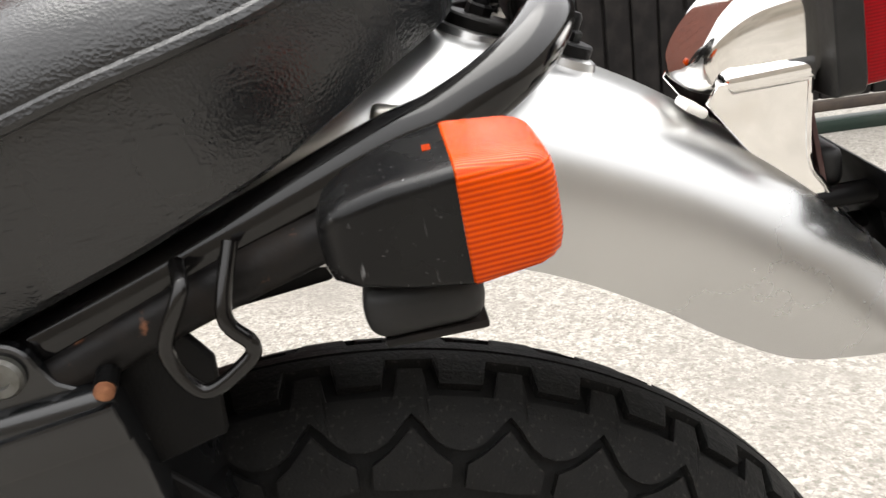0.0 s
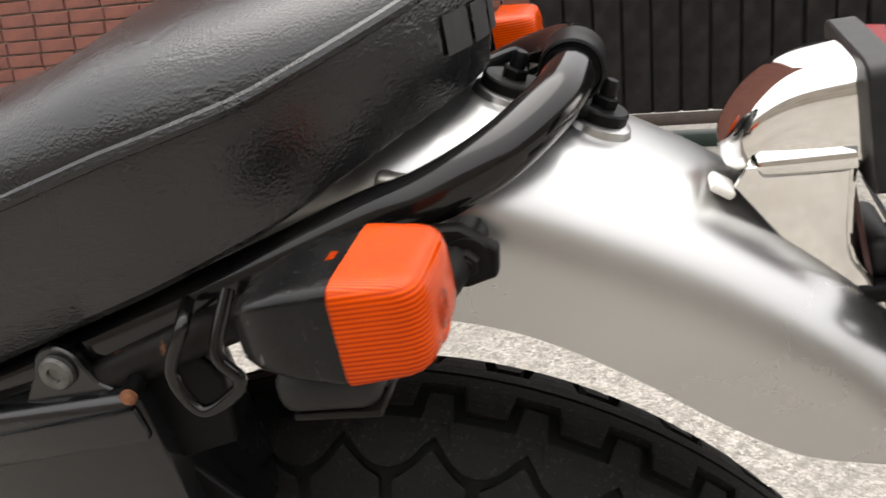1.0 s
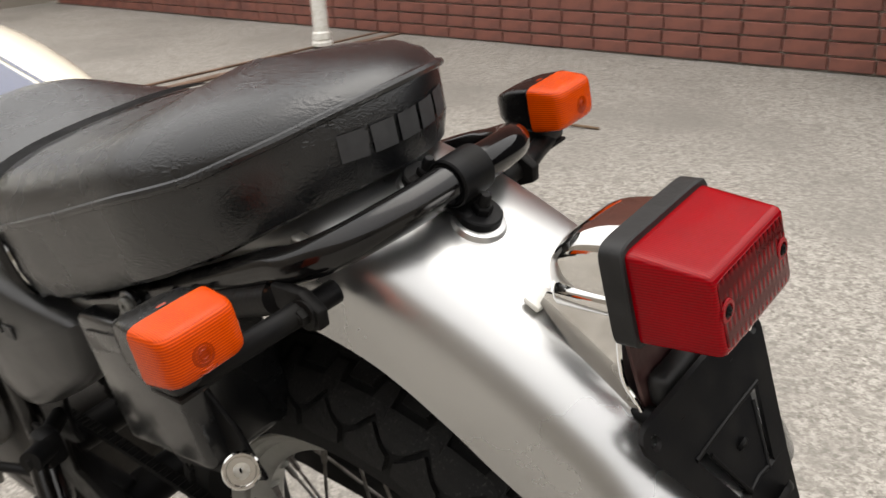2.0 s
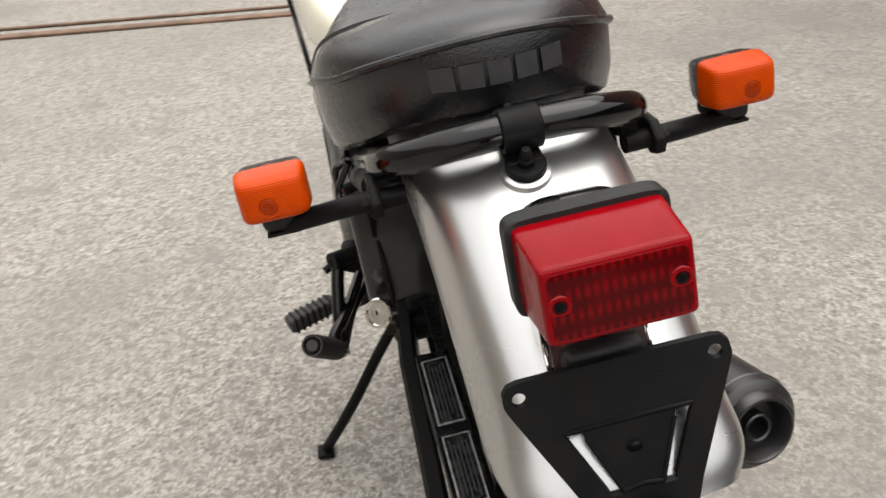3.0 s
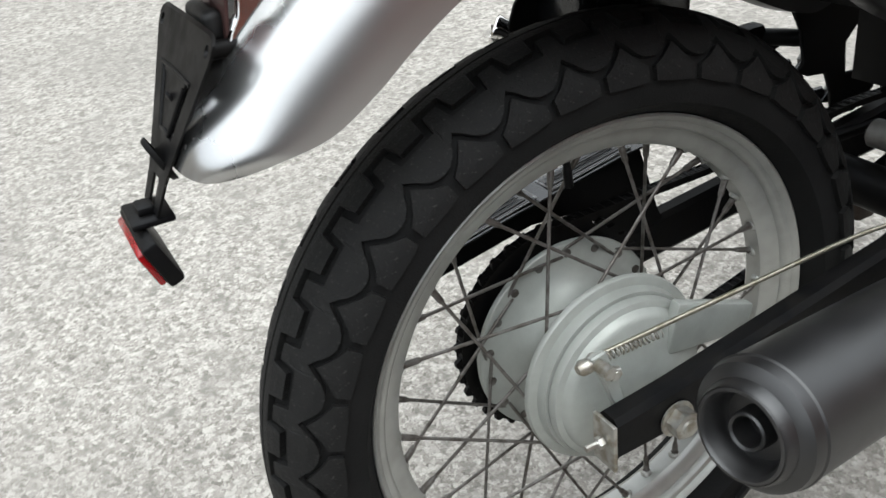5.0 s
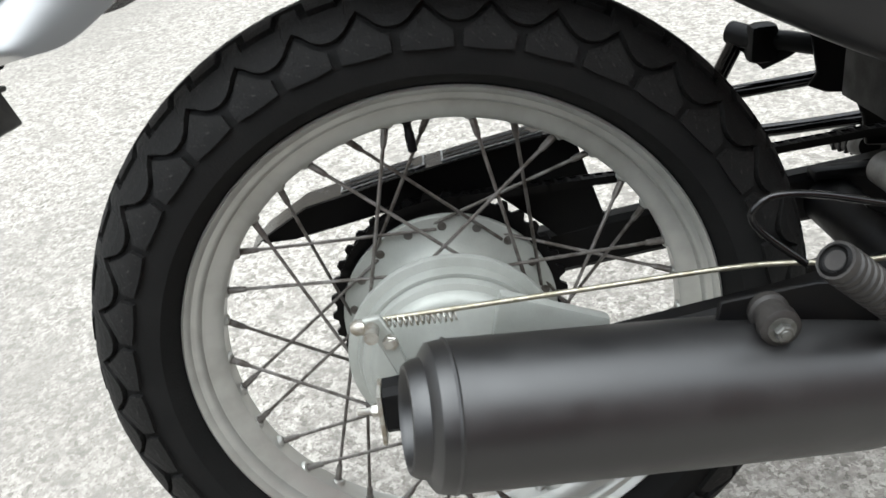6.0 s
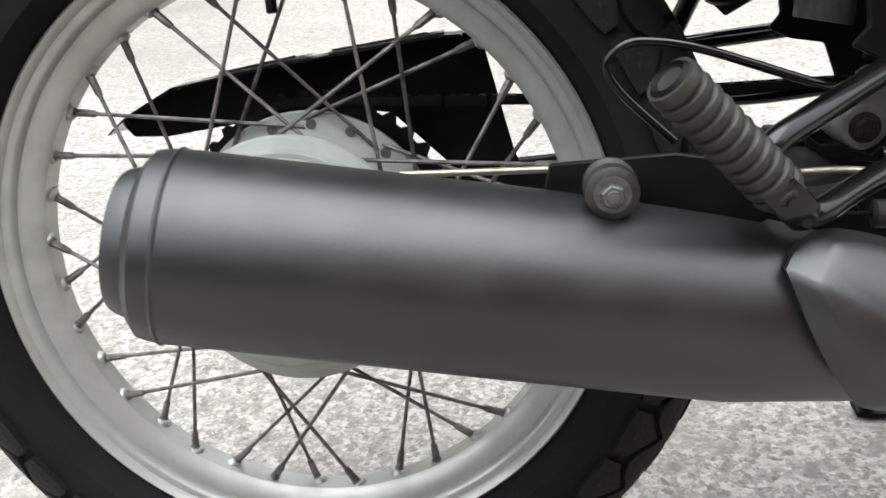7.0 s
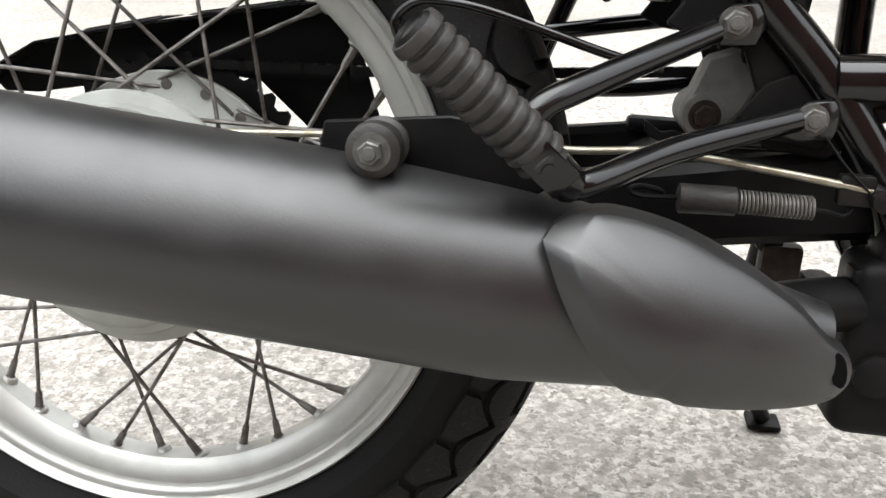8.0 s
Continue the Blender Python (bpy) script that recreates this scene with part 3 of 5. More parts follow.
def seat_point(s, k):
    """A place on the seat: s from 0 (nose) to 1 (middle of the tail) along the left outline, k the height layer."""
    ys, pull, f = ((0.90, 0.010, 0.0), (0.945, 0.004, 0.07), (0.99, 0.0, 0.4), (1.0, 0.0, 1.0), (0.99, 0.002, 1.18), (0.945, 0.008, 1.5),
                   (0.83, 0.022, 1.78), (0.6, 0.05, 1.93), (0.3, 0.085, 1.99), (0.0, 0.12, 2.0))[k]
    if s < 0.6:
        x = 0.43 + (SEAT_START - 0.43) * s / 0.6
        y = lerp_at(x, SEAT_X, SEAT_HW)
    else:
        v = (s - 0.6) / 0.4 * math.pi / 2
        x = SEAT_START + (SEAT_TAIL - SEAT_START) * math.sin(v)
        y = lerp_at(SEAT_START, SEAT_X, SEAT_HW) * abs(math.cos(v)) ** 1.04
    w = max(0.0, min(1.0, (0.08 - x) / 0.2))
    xx = x + pull * w
    z0, z1, z2 = (lerp_at(x, SEAT_X, q) for q in (SEAT_B, SEAT_P, SEAT_T))
    z = z0 + (z1 - z0) * f if f <= 1 else z1 + (z2 - z1) * (f - 1)
    return Vector((xx, y * ys, z))


def seat():
    m = 60
    layers = []
    for k in range(10):
        left = [seat_point(i / m, k) for i in range(m + 1)]
        layers.append(left + [Vector((p.x, -p.y, p.z)) for p in reversed(left[:-1])])
    bm = skin(layers, False)
    bm2 = skin([layers[0], [Vector((p.x, 0, p.z + 0.01)) for p in layers[0]]], False)
    bm = join(bm, bm2)
    bmesh.ops.remove_doubles(bm, verts=bm.verts[:], dist=1e-5)
    bm.transform(Matrix.Translation((0, SEAT_MID, 0)))
    st = part("seat", bm, VINYL, bike, "black grained vinyl bench seat with piped edge")
    pip = [seat_point(i / m, 3) + Vector((0, 0.0015, 0)) for i in range(2, m + 1)]
    line = pip + [Vector((p.x, -p.y, p.z)) for p in reversed(pip[:-1])]
    part("piping", tube([p + Vector((0, SEAT_MID, 0)) for p in line], 0.0032, 8, smoothed=False), VINYL, st, "black vinyl piping")
    # strap over the seat
    sx = 0.235
    strap = []
    for k, dx in ((0, 0.0), (1, 0.0), (2, 0.0), (3, 0.0), (5, 0.0), (6, 0.0), (7, 0.0), (8, 0.0), (9, 0.0)):
        s = 0.6 * (0.43 - sx) / (0.43 - SEAT_START)
        strap.append(seat_point(s, k) + Vector((dx, 0.003 if k < 5 else 0, 0.003 if k > 3 else 0)))
    both = strap + [Vector((p.x, -p.y, p.z)) for p in reversed(strap[:-1])]
    rows = [p + Vector((0, SEAT_MID, 0)) for p in smooth_path(both, 4)]
    bm = skin([[p + Vector((-0.012, 0, 0)), p + Vector((0.012, 0, 0))] for p in rows], False)
    bmesh.ops.solidify(bm, geom=bm.faces[:], thickness=0.003)
    part("seat_strap", bm, BLACK_PLASTIC, st, "black strap across the seat")
    for sg in (1, -1):
        part("strap_ring", tube([(sx, sg * 0.135, 0.80), (sx - 0.006, sg * 0.136, 0.775), (sx - 0.004, sg * 0.131, 0.75), (sx, sg * 0.122, 0.735)], 0.004, 8), CHROME, st, "chrome strap hook")
    # printed maker's mark on the tail, as plain bars
    for k in range(5):
        y = 0.044 - k * 0.0205
        rows = []
        for z in (0.8605, 0.8780):
            row = []
            for yy in (y + 0.0085, y + 0.003, y - 0.003, y - 0.0085):
                v = math.acos(min(1, (abs(yy - SEAT_MID) / 0.128) ** (1 / 1.04)))
                lx = SEAT_START + (SEAT_TAIL - SEAT_START) * math.sin(v)
                row.append(Vector((lx - 0.0018, yy, z)))
            rows.append(row)
        part("printed_bar", skin(rows, False), LETTER, st, "faded grey print", smooth=False)


# grab rail and rear frame
def rear_frame():
    left = [(0.40, 0.085, 0.678), (0.25, 0.10, 0.708), (0.071, 0.106, 0.759), (-0.02, 0.102, 0.787), (-0.082, 0.0985, 0.807), (-0.109, 0.0965, 0.8135), (-0.138, 0.085, 0.8240), (-0.1590, 0.056, 0.8330), (-0.1660, 0.028, 0.8364), (-0.1669, 0.0, 0.8374)]
    line = left + [(x, -y, z) for x, y, z in reversed(left[:-1])]
    rail = part("grab_rail", tube(line, 0.0125, 18), BLACK_PAINT, bike, "glossy black tubular grab rail")
    tab = Matrix.Rotation(radians(-25), 4, "Y")
    across = Vector((-0.45, 0, 0.89))
    part("rail_clamp", join(lathe([(-0.0135, 0.0135), (-0.0145, 0.0145), (-0.0135, 0.0158), (0.0135, 0.0158), (0.0145, 0.0145), (0.0135, 0.0135)], (-0.167, 0.003, 0.837), segs=28),
                            block((0.030, 0.027, 0.006), (-0.145, 0.004, 0.829), 0.0025, 3, turn=tab), lathe([(-0.003, 0.0145), (0.002, 0.0145), (0.003, 0.0135)], (-0.136, 0.004, 0.8325), across, 28),
                            block((0.022, 0.027, 0.006), (-0.1685, 0.004, 0.8175), 0.0025, 3, turn=tab), lathe([(-0.003, 0.0145), (0.002, 0.0145), (0.003, 0.0135)], (-0.1770, 0.004, 0.8130), across, 28)), BLACK_SATIN, rail, "black steel rail clamp")
    part("seat_clip", block((0.016, 0.010, 0.012), (-0.088, 0.074, 0.812), 0.003, 3, turn=Matrix.Rotation(radians(-18), 4, "Y")), ZINC, rail, "bright zinc clip")
    for sg in (1, -1):
        part("subframe_tube", tube([(0.46, sg * 0.085, 0.648), (0.25, sg * 0.10, 0.685), (0.08, sg * 0.112, 0.741), (0.0, sg * 0.112, 0.768), (-0.09, sg * 0.106, 0.791)], 0.011, 14), RUSTY_BLACK, bike, "black subframe tube with rust spots")
        lug = [(x + 0.0106, z + 0.0126) for x, z in [(0.095, 0.718), (0.088, 0.732), (0.079, 0.744)] + [(0.064 + 0.013 * math.cos(radians(a)), 0.746 + 0.013 * math.sin(radians(a))) for a in range(20, 190, 17)] + [(0.046, 0.738), (0.036, 0.732), (0.030, 0.718)]]
        part("subframe_lug", sheet([(x, sg * 0.122, z) for x, z in lug], 0.006, (0, 1, 0), 0.001), GLOSS_PLASTIC, bike)
    part("lug_bolt", join(lathe([(0.0, 0.0088), (0.003, 0.0088), (0.0045, 0.0075), (0.0045, 0.004), (0.003, 0.0035), (0.003, 0.0)], (0.0746, 0.1245, 0.7586), (0, 1, 0), 28)), BOLT_GREY, bike, "dull grey flanged screw head")
    # spring clip hook
    part("wire_hook", tube([(0.000, 0.120, 0.787), (-0.002, 0.134, 0.781), (0.009, 0.136, 0.760), (0.000, 0.137, 0.741), (-0.018, 0.137, 0.749), (-0.022, 0.136, 0.756), (-0.015, 0.135, 0.769), (-0.022, 0.122, 0.792)], 0.0032, 10, 6), BLACK_PAINT, bike, "bent black wire hook")


# tail lamp, plate bracket and reflector
def tail_lamp():
    bucket = [(-0.2315, 0.010, 0.790, 0.784), (-0.2335, 0.020, 0.796, 0.7805), (-0.240, 0.0265, 0.806, 0.7775), (-0.250, 0.0298, 0.8165, 0.7762), (-0.265, 0.0315, 0.8245, 0.7755), (-0.292, 0.0325, 0.8285, 0.775)]
    rings = []
    for x, hw, zt, zb in bucket:
        ring = []
        for k in range(32):
            a = 2 * math.pi * k / 32
            y = hw * math.copysign(abs(math.cos(a)) ** 0.5, math.cos(a))
            z = (zt + zb) / 2 + (zt - zb) / 2 * math.copysign(abs(math.sin(a)) ** 0.5, math.sin(a))
            ring.append(Vector((x, y, z)))
        rings.append(ring)
    tracks = [smooth_path([r[k] for r in rings], 4) for k in range(32)]
    lamp = part("tail_lamp_bracket", skin([[p[i] for p in tracks] for i in range(len(tracks[0]))]), CHROME, bike, "chromed tail lamp bracket")
    for sg in (1, -1):
        leg = [(-0.235, 0.7775), (-0.2525, 0.7525), (-0.2702, 0.7289), (-0.2838, 0.7127), (-0.2925, 0.7011), (-0.2975, 0.7003), (-0.3007, 0.7045), (-0.2924, 0.7241), (-0.2843, 0.7417), (-0.2860, 0.786), (-0.241, 0.786)]
        plate = part("bracket_leg", sheet([(x, sg * 0.0318, z) for x, z in leg], 0.0022, (0, 1, 0), 0.0005), CHROME, lamp, "chromed leg")
        part("rolled_edge", tube([(x, sg * 0.0324, z) for x, z in leg[6:10]], 0.0016, 8, 4), CHROME, plate)
        part("pressed_ridge", lathe([(0.0, 0.002), (0.0015, 0.0055), (0.006, 0.0082), (0.040, 0.0085), (0.0455, 0.0085)], (-0.2420, sg * 0.0262, 0.7845), (-1, 0, 0), 24), CHROME, plate, "chromed ridge with rust pits")
    # back plate between the legs, in mottled dark red-brown
    part("bracket_back", block((0.003, 0.060, 0.068), (-0.2905, 0, 0.743), 0.001, turn=Matrix.Rotation(radians(9), 4, "Y")), RED_BROWN, lamp, "dark red-brown back of the bracket")
    # black strip added where the bracket shows a dark slot
    part("slot_strip", block((0.014, 0.052, 0.022), (-0.300, 0, 0.729), 0.006, 3), GASKET, lamp, "black strip standing in for a dark slot")
    part("fender_pad", block((0.012, 0.018, 0.005), (-0.2300, 0.026, 0.776), 0.002, turn=Matrix.Rotation(radians(-35), 4, "Y")), WHITE_TUBE, lamp, "small white rubber pad")

    def rounded(x, hw, zb, zt, sharp, dx=0.0):
        ring = []
        for k in range(48):
            a = 2 * math.pi * k / 48
            y = hw * math.copysign(abs(math.cos(a)) ** sharp, math.cos(a))
            s = math.copysign(abs(math.sin(a)) ** sharp, math.sin(a))
            ring.append(Vector((x + dx * s, y, (zt + zb) / 2 + (zt - zb) / 2 * s)))
        return ring
    tilt = 0.002
    part("lamp_gasket", skin([rounded(x, h, zb, zt, 0.22, tilt) for x, h, zb, zt in ((-0.290, 0.045, 0.774, 0.827), (-0.290, 0.0475, 0.771, 0.830), (-0.291, 0.0485, 0.770, 0.831), (-0.303, 0.0485, 0.770, 0.831), (-0.304, 0.0475, 0.771, 0.830), (-0.304, 0.044, 0.775, 0.826))]), GASKET, lamp, "black rubber gasket")
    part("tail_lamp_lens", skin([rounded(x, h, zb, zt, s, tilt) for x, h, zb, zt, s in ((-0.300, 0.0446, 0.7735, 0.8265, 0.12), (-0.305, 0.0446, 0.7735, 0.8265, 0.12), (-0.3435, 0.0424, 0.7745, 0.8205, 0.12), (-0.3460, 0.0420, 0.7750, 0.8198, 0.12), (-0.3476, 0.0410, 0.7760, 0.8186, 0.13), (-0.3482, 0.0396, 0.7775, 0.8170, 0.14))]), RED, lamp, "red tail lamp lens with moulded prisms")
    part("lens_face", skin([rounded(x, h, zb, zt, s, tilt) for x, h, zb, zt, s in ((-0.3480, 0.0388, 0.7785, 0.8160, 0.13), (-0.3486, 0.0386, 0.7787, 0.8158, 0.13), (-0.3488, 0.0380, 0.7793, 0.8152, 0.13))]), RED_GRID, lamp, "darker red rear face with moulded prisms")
    for sg in (1, -1):
        part("screw_boss", lathe([(0, 0.0068), (0.0008, 0.0062), (0.0009, 0.0042), (0.0002, 0.0040)], (-0.3484, sg * 0.0333, 0.798), (-1, 0, 0), 20, False), RED, lamp)
        part("lens_screw", join(lathe([(0, 0.0030), (0.0008, 0.0030), (0.0012, 0.0022)], (-0.3486, sg * 0.0333, 0.798), (-1, 0, 0), 16), block((0.0006, 0.004, 0.0008), (-0.3499, sg * 0.0333, 0.798), 0), block((0.0006, 0.0008, 0.004), (-0.3500, sg * 0.0333, 0.798), 0)), BLACK_PLASTIC, lamp, "dark cross-head lens screw")


def holed_sheet(outline, holes, thick, normal):
    """A plate cut to an outline, with loops of points punched out of it."""
    bm = bmesh.new()
    n = Vector(normal).normalized() * thick
    edges = []
    for loop in [outline] + holes:
        vs = [bm.verts.new(Vector(p) - n / 2) for p in loop]
        edges += [bm.edges.new((a, b)) for a, b in zip(vs, vs[1:] + vs[:1])]
    bmesh.ops.triangle_fill(bm, use_beauty=True, use_dissolve=False, edges=edges, normal=n)
    r = bmesh.ops.extrude_face_region(bm, geom=bm.faces[:])
    bmesh.ops.translate(bm, vec=n, verts=[v for v in r["geom"] if isinstance(v, bmesh.types.BMVert)])
    return bm


def plate_x(z):
    return -0.3146 - 0.453 * (0.7324 - z)


def plate_bracket():
    """A black pressed steel plate: a wide head, two slanting arms with slots between them, and a foot."""
    yc = -0.003

    def at(y, z, out=0.0):
        return Vector((plate_x(z) - out * 0.908, y + yc, z - 0.0062 - out * 0.418))
    n = (-0.908, 0, -0.418)
    head = [(0.0, 0.7408), (0.060, 0.7403), (0.066, 0.7392), (0.0700, 0.7352), (0.0704, 0.729), (0.0690, 0.7255), (0.0585, 0.7065), (0.0, 0.7065)]
    eyes = [[at(sg * 0.0605 + 0.0044 * math.cos(radians(20 * k)), 0.7313 + 0.0040 * math.sin(radians(20 * k))) for k in range(18)] for sg in (1, -1)]
    pl = part("number_plate_bracket", holed_sheet([at(y, z) for y, z in head[:-1] + [(-y, z) for y, z in reversed(head[1:-1])]], eyes, 0.003, n), BLACK_SATIN, bike, "black pressed steel number plate bracket, no plate fitted")
    for sg in (1, -1):
        part("arm", sheet([at(sg * y, z) for y, z in ((0.0586, 0.7069), (0.0400, 0.7069), (0.0380, 0.7045), (0.0205, 0.6715), (0.0205, 0.6690), (0.0372, 0.6690))], 0.003, n), BLACK_SATIN, pl)
        part("foot_strip", sheet([at(sg * y, z) for y, z in ((0.0245, 0.6427), (0.0076, 0.6427), (0.0076, 0.6215), (0.0215, 0.6215))], 0.003, n), BLACK_SATIN, pl)
    part("lower_web", sheet([at(y, z) for y, z in ((0.0372, 0.6693), (-0.0372, 0.6693), (-0.0245, 0.6425), (0.0245, 0.6425))], 0.0032, n), BLACK_SATIN, pl)
    part("web", sheet([at(y, z, 0.0) for y, z in ((0.0290, 0.7068), (-0.0290, 0.7068), (-0.0120, 0.669), (0.0120, 0.669))], 0.0034, n), BLACK_SATIN, pl)
    part("pressed_bead", tube([at(0.0275, 0.7035, 0.0018), at(0.0132, 0.6735, 0.0018), at(0.0105, 0.6715, 0.0018), at(0.0, 0.6725, 0.0018), at(-0.0105, 0.6715, 0.0018), at(-0.0132, 0.6735, 0.0018), at(-0.0275, 0.7035, 0.0018)], 0.0015, 8), BLACK_SATIN, pl)
    part("pressed_bead", tube([at(0.040, 0.7080, 0.0016), at(0.0, 0.7085, 0.0016), at(-0.040, 0.7080, 0.0016)], 0.0015, 8), BLACK_SATIN, pl)
    part("recess", lathe([(0.0, 0.0180), (0.0030, 0.0172), (0.0042, 0.0158), (0.0040, 0.0146), (0.0022, 0.0112), (0.0018, 0.006), (0.0018, 0.0)], at(0, 0.6530), n, 36, False), BLACK_SATIN, pl)
    part("rivet", lathe([(0.001, 0.0052), (0.003, 0.0045), (0.004, 0.002)], at(0, 0.6925), n, 16), BLACK_PLASTIC, pl)
    part("foot", block((0.030, 0.044, 0.005), (-0.3690, yc, 0.6108), 0.002), BLACK_SATIN, pl)
    part("foot_nut", block((0.012, 0.020, 0.006), (-0.3705, yc, 0.6158), 0.002), BLACK_SATIN, pl)
    part("standoff", tube([(-0.295, yc, 0.684), (-0.332, yc, 0.684)], 0.005, 10, smoothed=False), BLACK_SATIN, pl)
    for y in (0.03, -0.03):
        part("plate_stay", tube([(-0.288, y, 0.716), (-0.318, y, 0.716)], 0.006, 10, smoothed=False), BLACK_SATIN, pl)
    turn = Matrix.Rotation(radians(-4), 4, "X") @ Matrix.Rotation(radians(-22), 4, "Y")
    back = part("reflector_housing", block((0.012, 0.098, 0.034), (-0.3730, yc, 0.5885), 0.003, turn=turn), BLACK_PLASTIC, pl)
    part("reflector", block((0.006, 0.088, 0.027), (-0.3803, yc, 0.5858), 0.002, turn=turn), REFLECTOR_RED, back, "red rear reflector")


# turn signals
def signal(sg):
    """A box-shaped signal: ribbed amber lens facing back, rounded black housing, rubber foot and stalk."""
    def ring(x, hw, hh, sharp, dz=0.0):
        out = []
        for k in range(48):
            a = 2 * math.pi * k / 48
            y = hw * math.copysign(abs(math.cos(a)) ** sharp, math.cos(a))
            z = hh * math.copysign(abs(math.sin(a)) ** sharp, math.sin(a))
            out.append(Vector((x, sg * y, z + dz)))
        return out
    up = 0.0 if sg > 0 else 0.005
    m = pose(-0.1035, sg * 0.181, 0.8122 + up, 0, 0, 0) @ Matrix.Diagonal((1.14, 0.91, 0.885, 1))
    body = skin([ring(0.0362, 0.006, 0.006, 0.9, -0.004), ring(0.0358, 0.012, 0.0098, 0.6, -0.0038), ring(0.034, 0.0165, 0.0125, 0.42, -0.0030), ring(0.028, 0.0215, 0.0152, 0.32, -0.002), ring(0.016, 0.0262, 0.0184, 0.25, -0.0006), ring(0.0, 0.029, 0.0205, 0.2)])
    body.transform(m)
    house = part("turn_signal", body, SCUFFED, bike, "black plastic turn signal housing, scuffed")
    lens = skin([ring(0.0, 0.029, 0.0205, 0.25), ring(-0.0006, 0.0296, 0.0211, 0.25), ring(-0.003, 0.0295, 0.021, 0.25), ring(-0.022, 0.0278, 0.0193, 0.27), ring(-0.026, 0.0266, 0.0184, 0.30), ring(-0.029, 0.0245, 0.0170, 0.35), ring(-0.0308, 0.021, 0.0145, 0.42), ring(-0.0316, 0.016, 0.011, 0.55), ring(-0.032, 0.004, 0.004, 1.0)])
    m_lens = m @ Matrix.Diagonal((0.80, 1, 1, 1))
    lens.transform(m_lens)
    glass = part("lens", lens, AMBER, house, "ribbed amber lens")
    for k in range(5):
        r = 0.0022 + 0.0024 * k
        t = lathe([(-0.0316 + 0.0003 * k, r), (-0.0325 + 0.0003 * k, r + 0.0008), (-0.0316 + 0.0003 * k, r + 0.0016)], (0, sg * 0.004, -0.003), (1, 0, 0), 28, False)
        t.transform(m_lens)
        part("lens_ring", t, AMBER if k % 2 else AMBER_DEEP, glass)
    # darker disc on the lens surface imitates the bulb's shade behind it
    core = lathe([(-0.0318, 0.0078), (-0.0320, 0.0072), (-0.0321, 0.0)], (0, sg * 0.004, -0.003), (1, 0, 0), 28, False)
    core.transform(m_lens)
    part("bulb_shade", core, AMBER_DEEP, glass, "darker disc standing in for the bulb's shade inside the lens")
    foot = block((0.037, 0.032, 0.018), (-0.0885, sg * 0.181, 0.7857 + up), 0.007, 4, taper=(0.95, 1.0))
    part("rubber_foot", foot, GASKET, house, "black rubber foot")
    part("foot_plate", block((0.032, 0.027, 0.003), (-0.0905, sg * 0.181, 0.7758 + up), 0.001), RUSTY_BLACK, house)
    part("mark", block((0.0035, 0.006, 0.001), (-0.0985, sg * 0.181, 0.8293 + up), 0), AMBER_DEEP, house)
    part("stalk", tube([(-0.122, sg * 0.085, 0.791), (-0.118, sg * 0.125, 0.790), (-0.106, sg * 0.155, 0.784 + up / 2), (-0.098, sg * 0.180, 0.780 + up)], 0.0080, 12), BLACK_SATIN, house, "black stalk")
    part("signal_mount", sheet([(-0.098, sg * 0.109, 0.806), (-0.124, sg * 0.109, 0.805), (-0.138, sg * 0.109, 0.794), (-0.136, sg * 0.109, 0.782), (-0.122, sg * 0.109, 0.778), (-0.098, sg * 0.109, 0.79)], 0.008, (0, 1, 0), 0.001), BLACK_SATIN, house)
    part("mount_bolt", bolt((-0.125, sg * 0.114, 0.791), (0, sg, 0), 0.006, 0.005, 0.010), BLACK_SATIN, house)


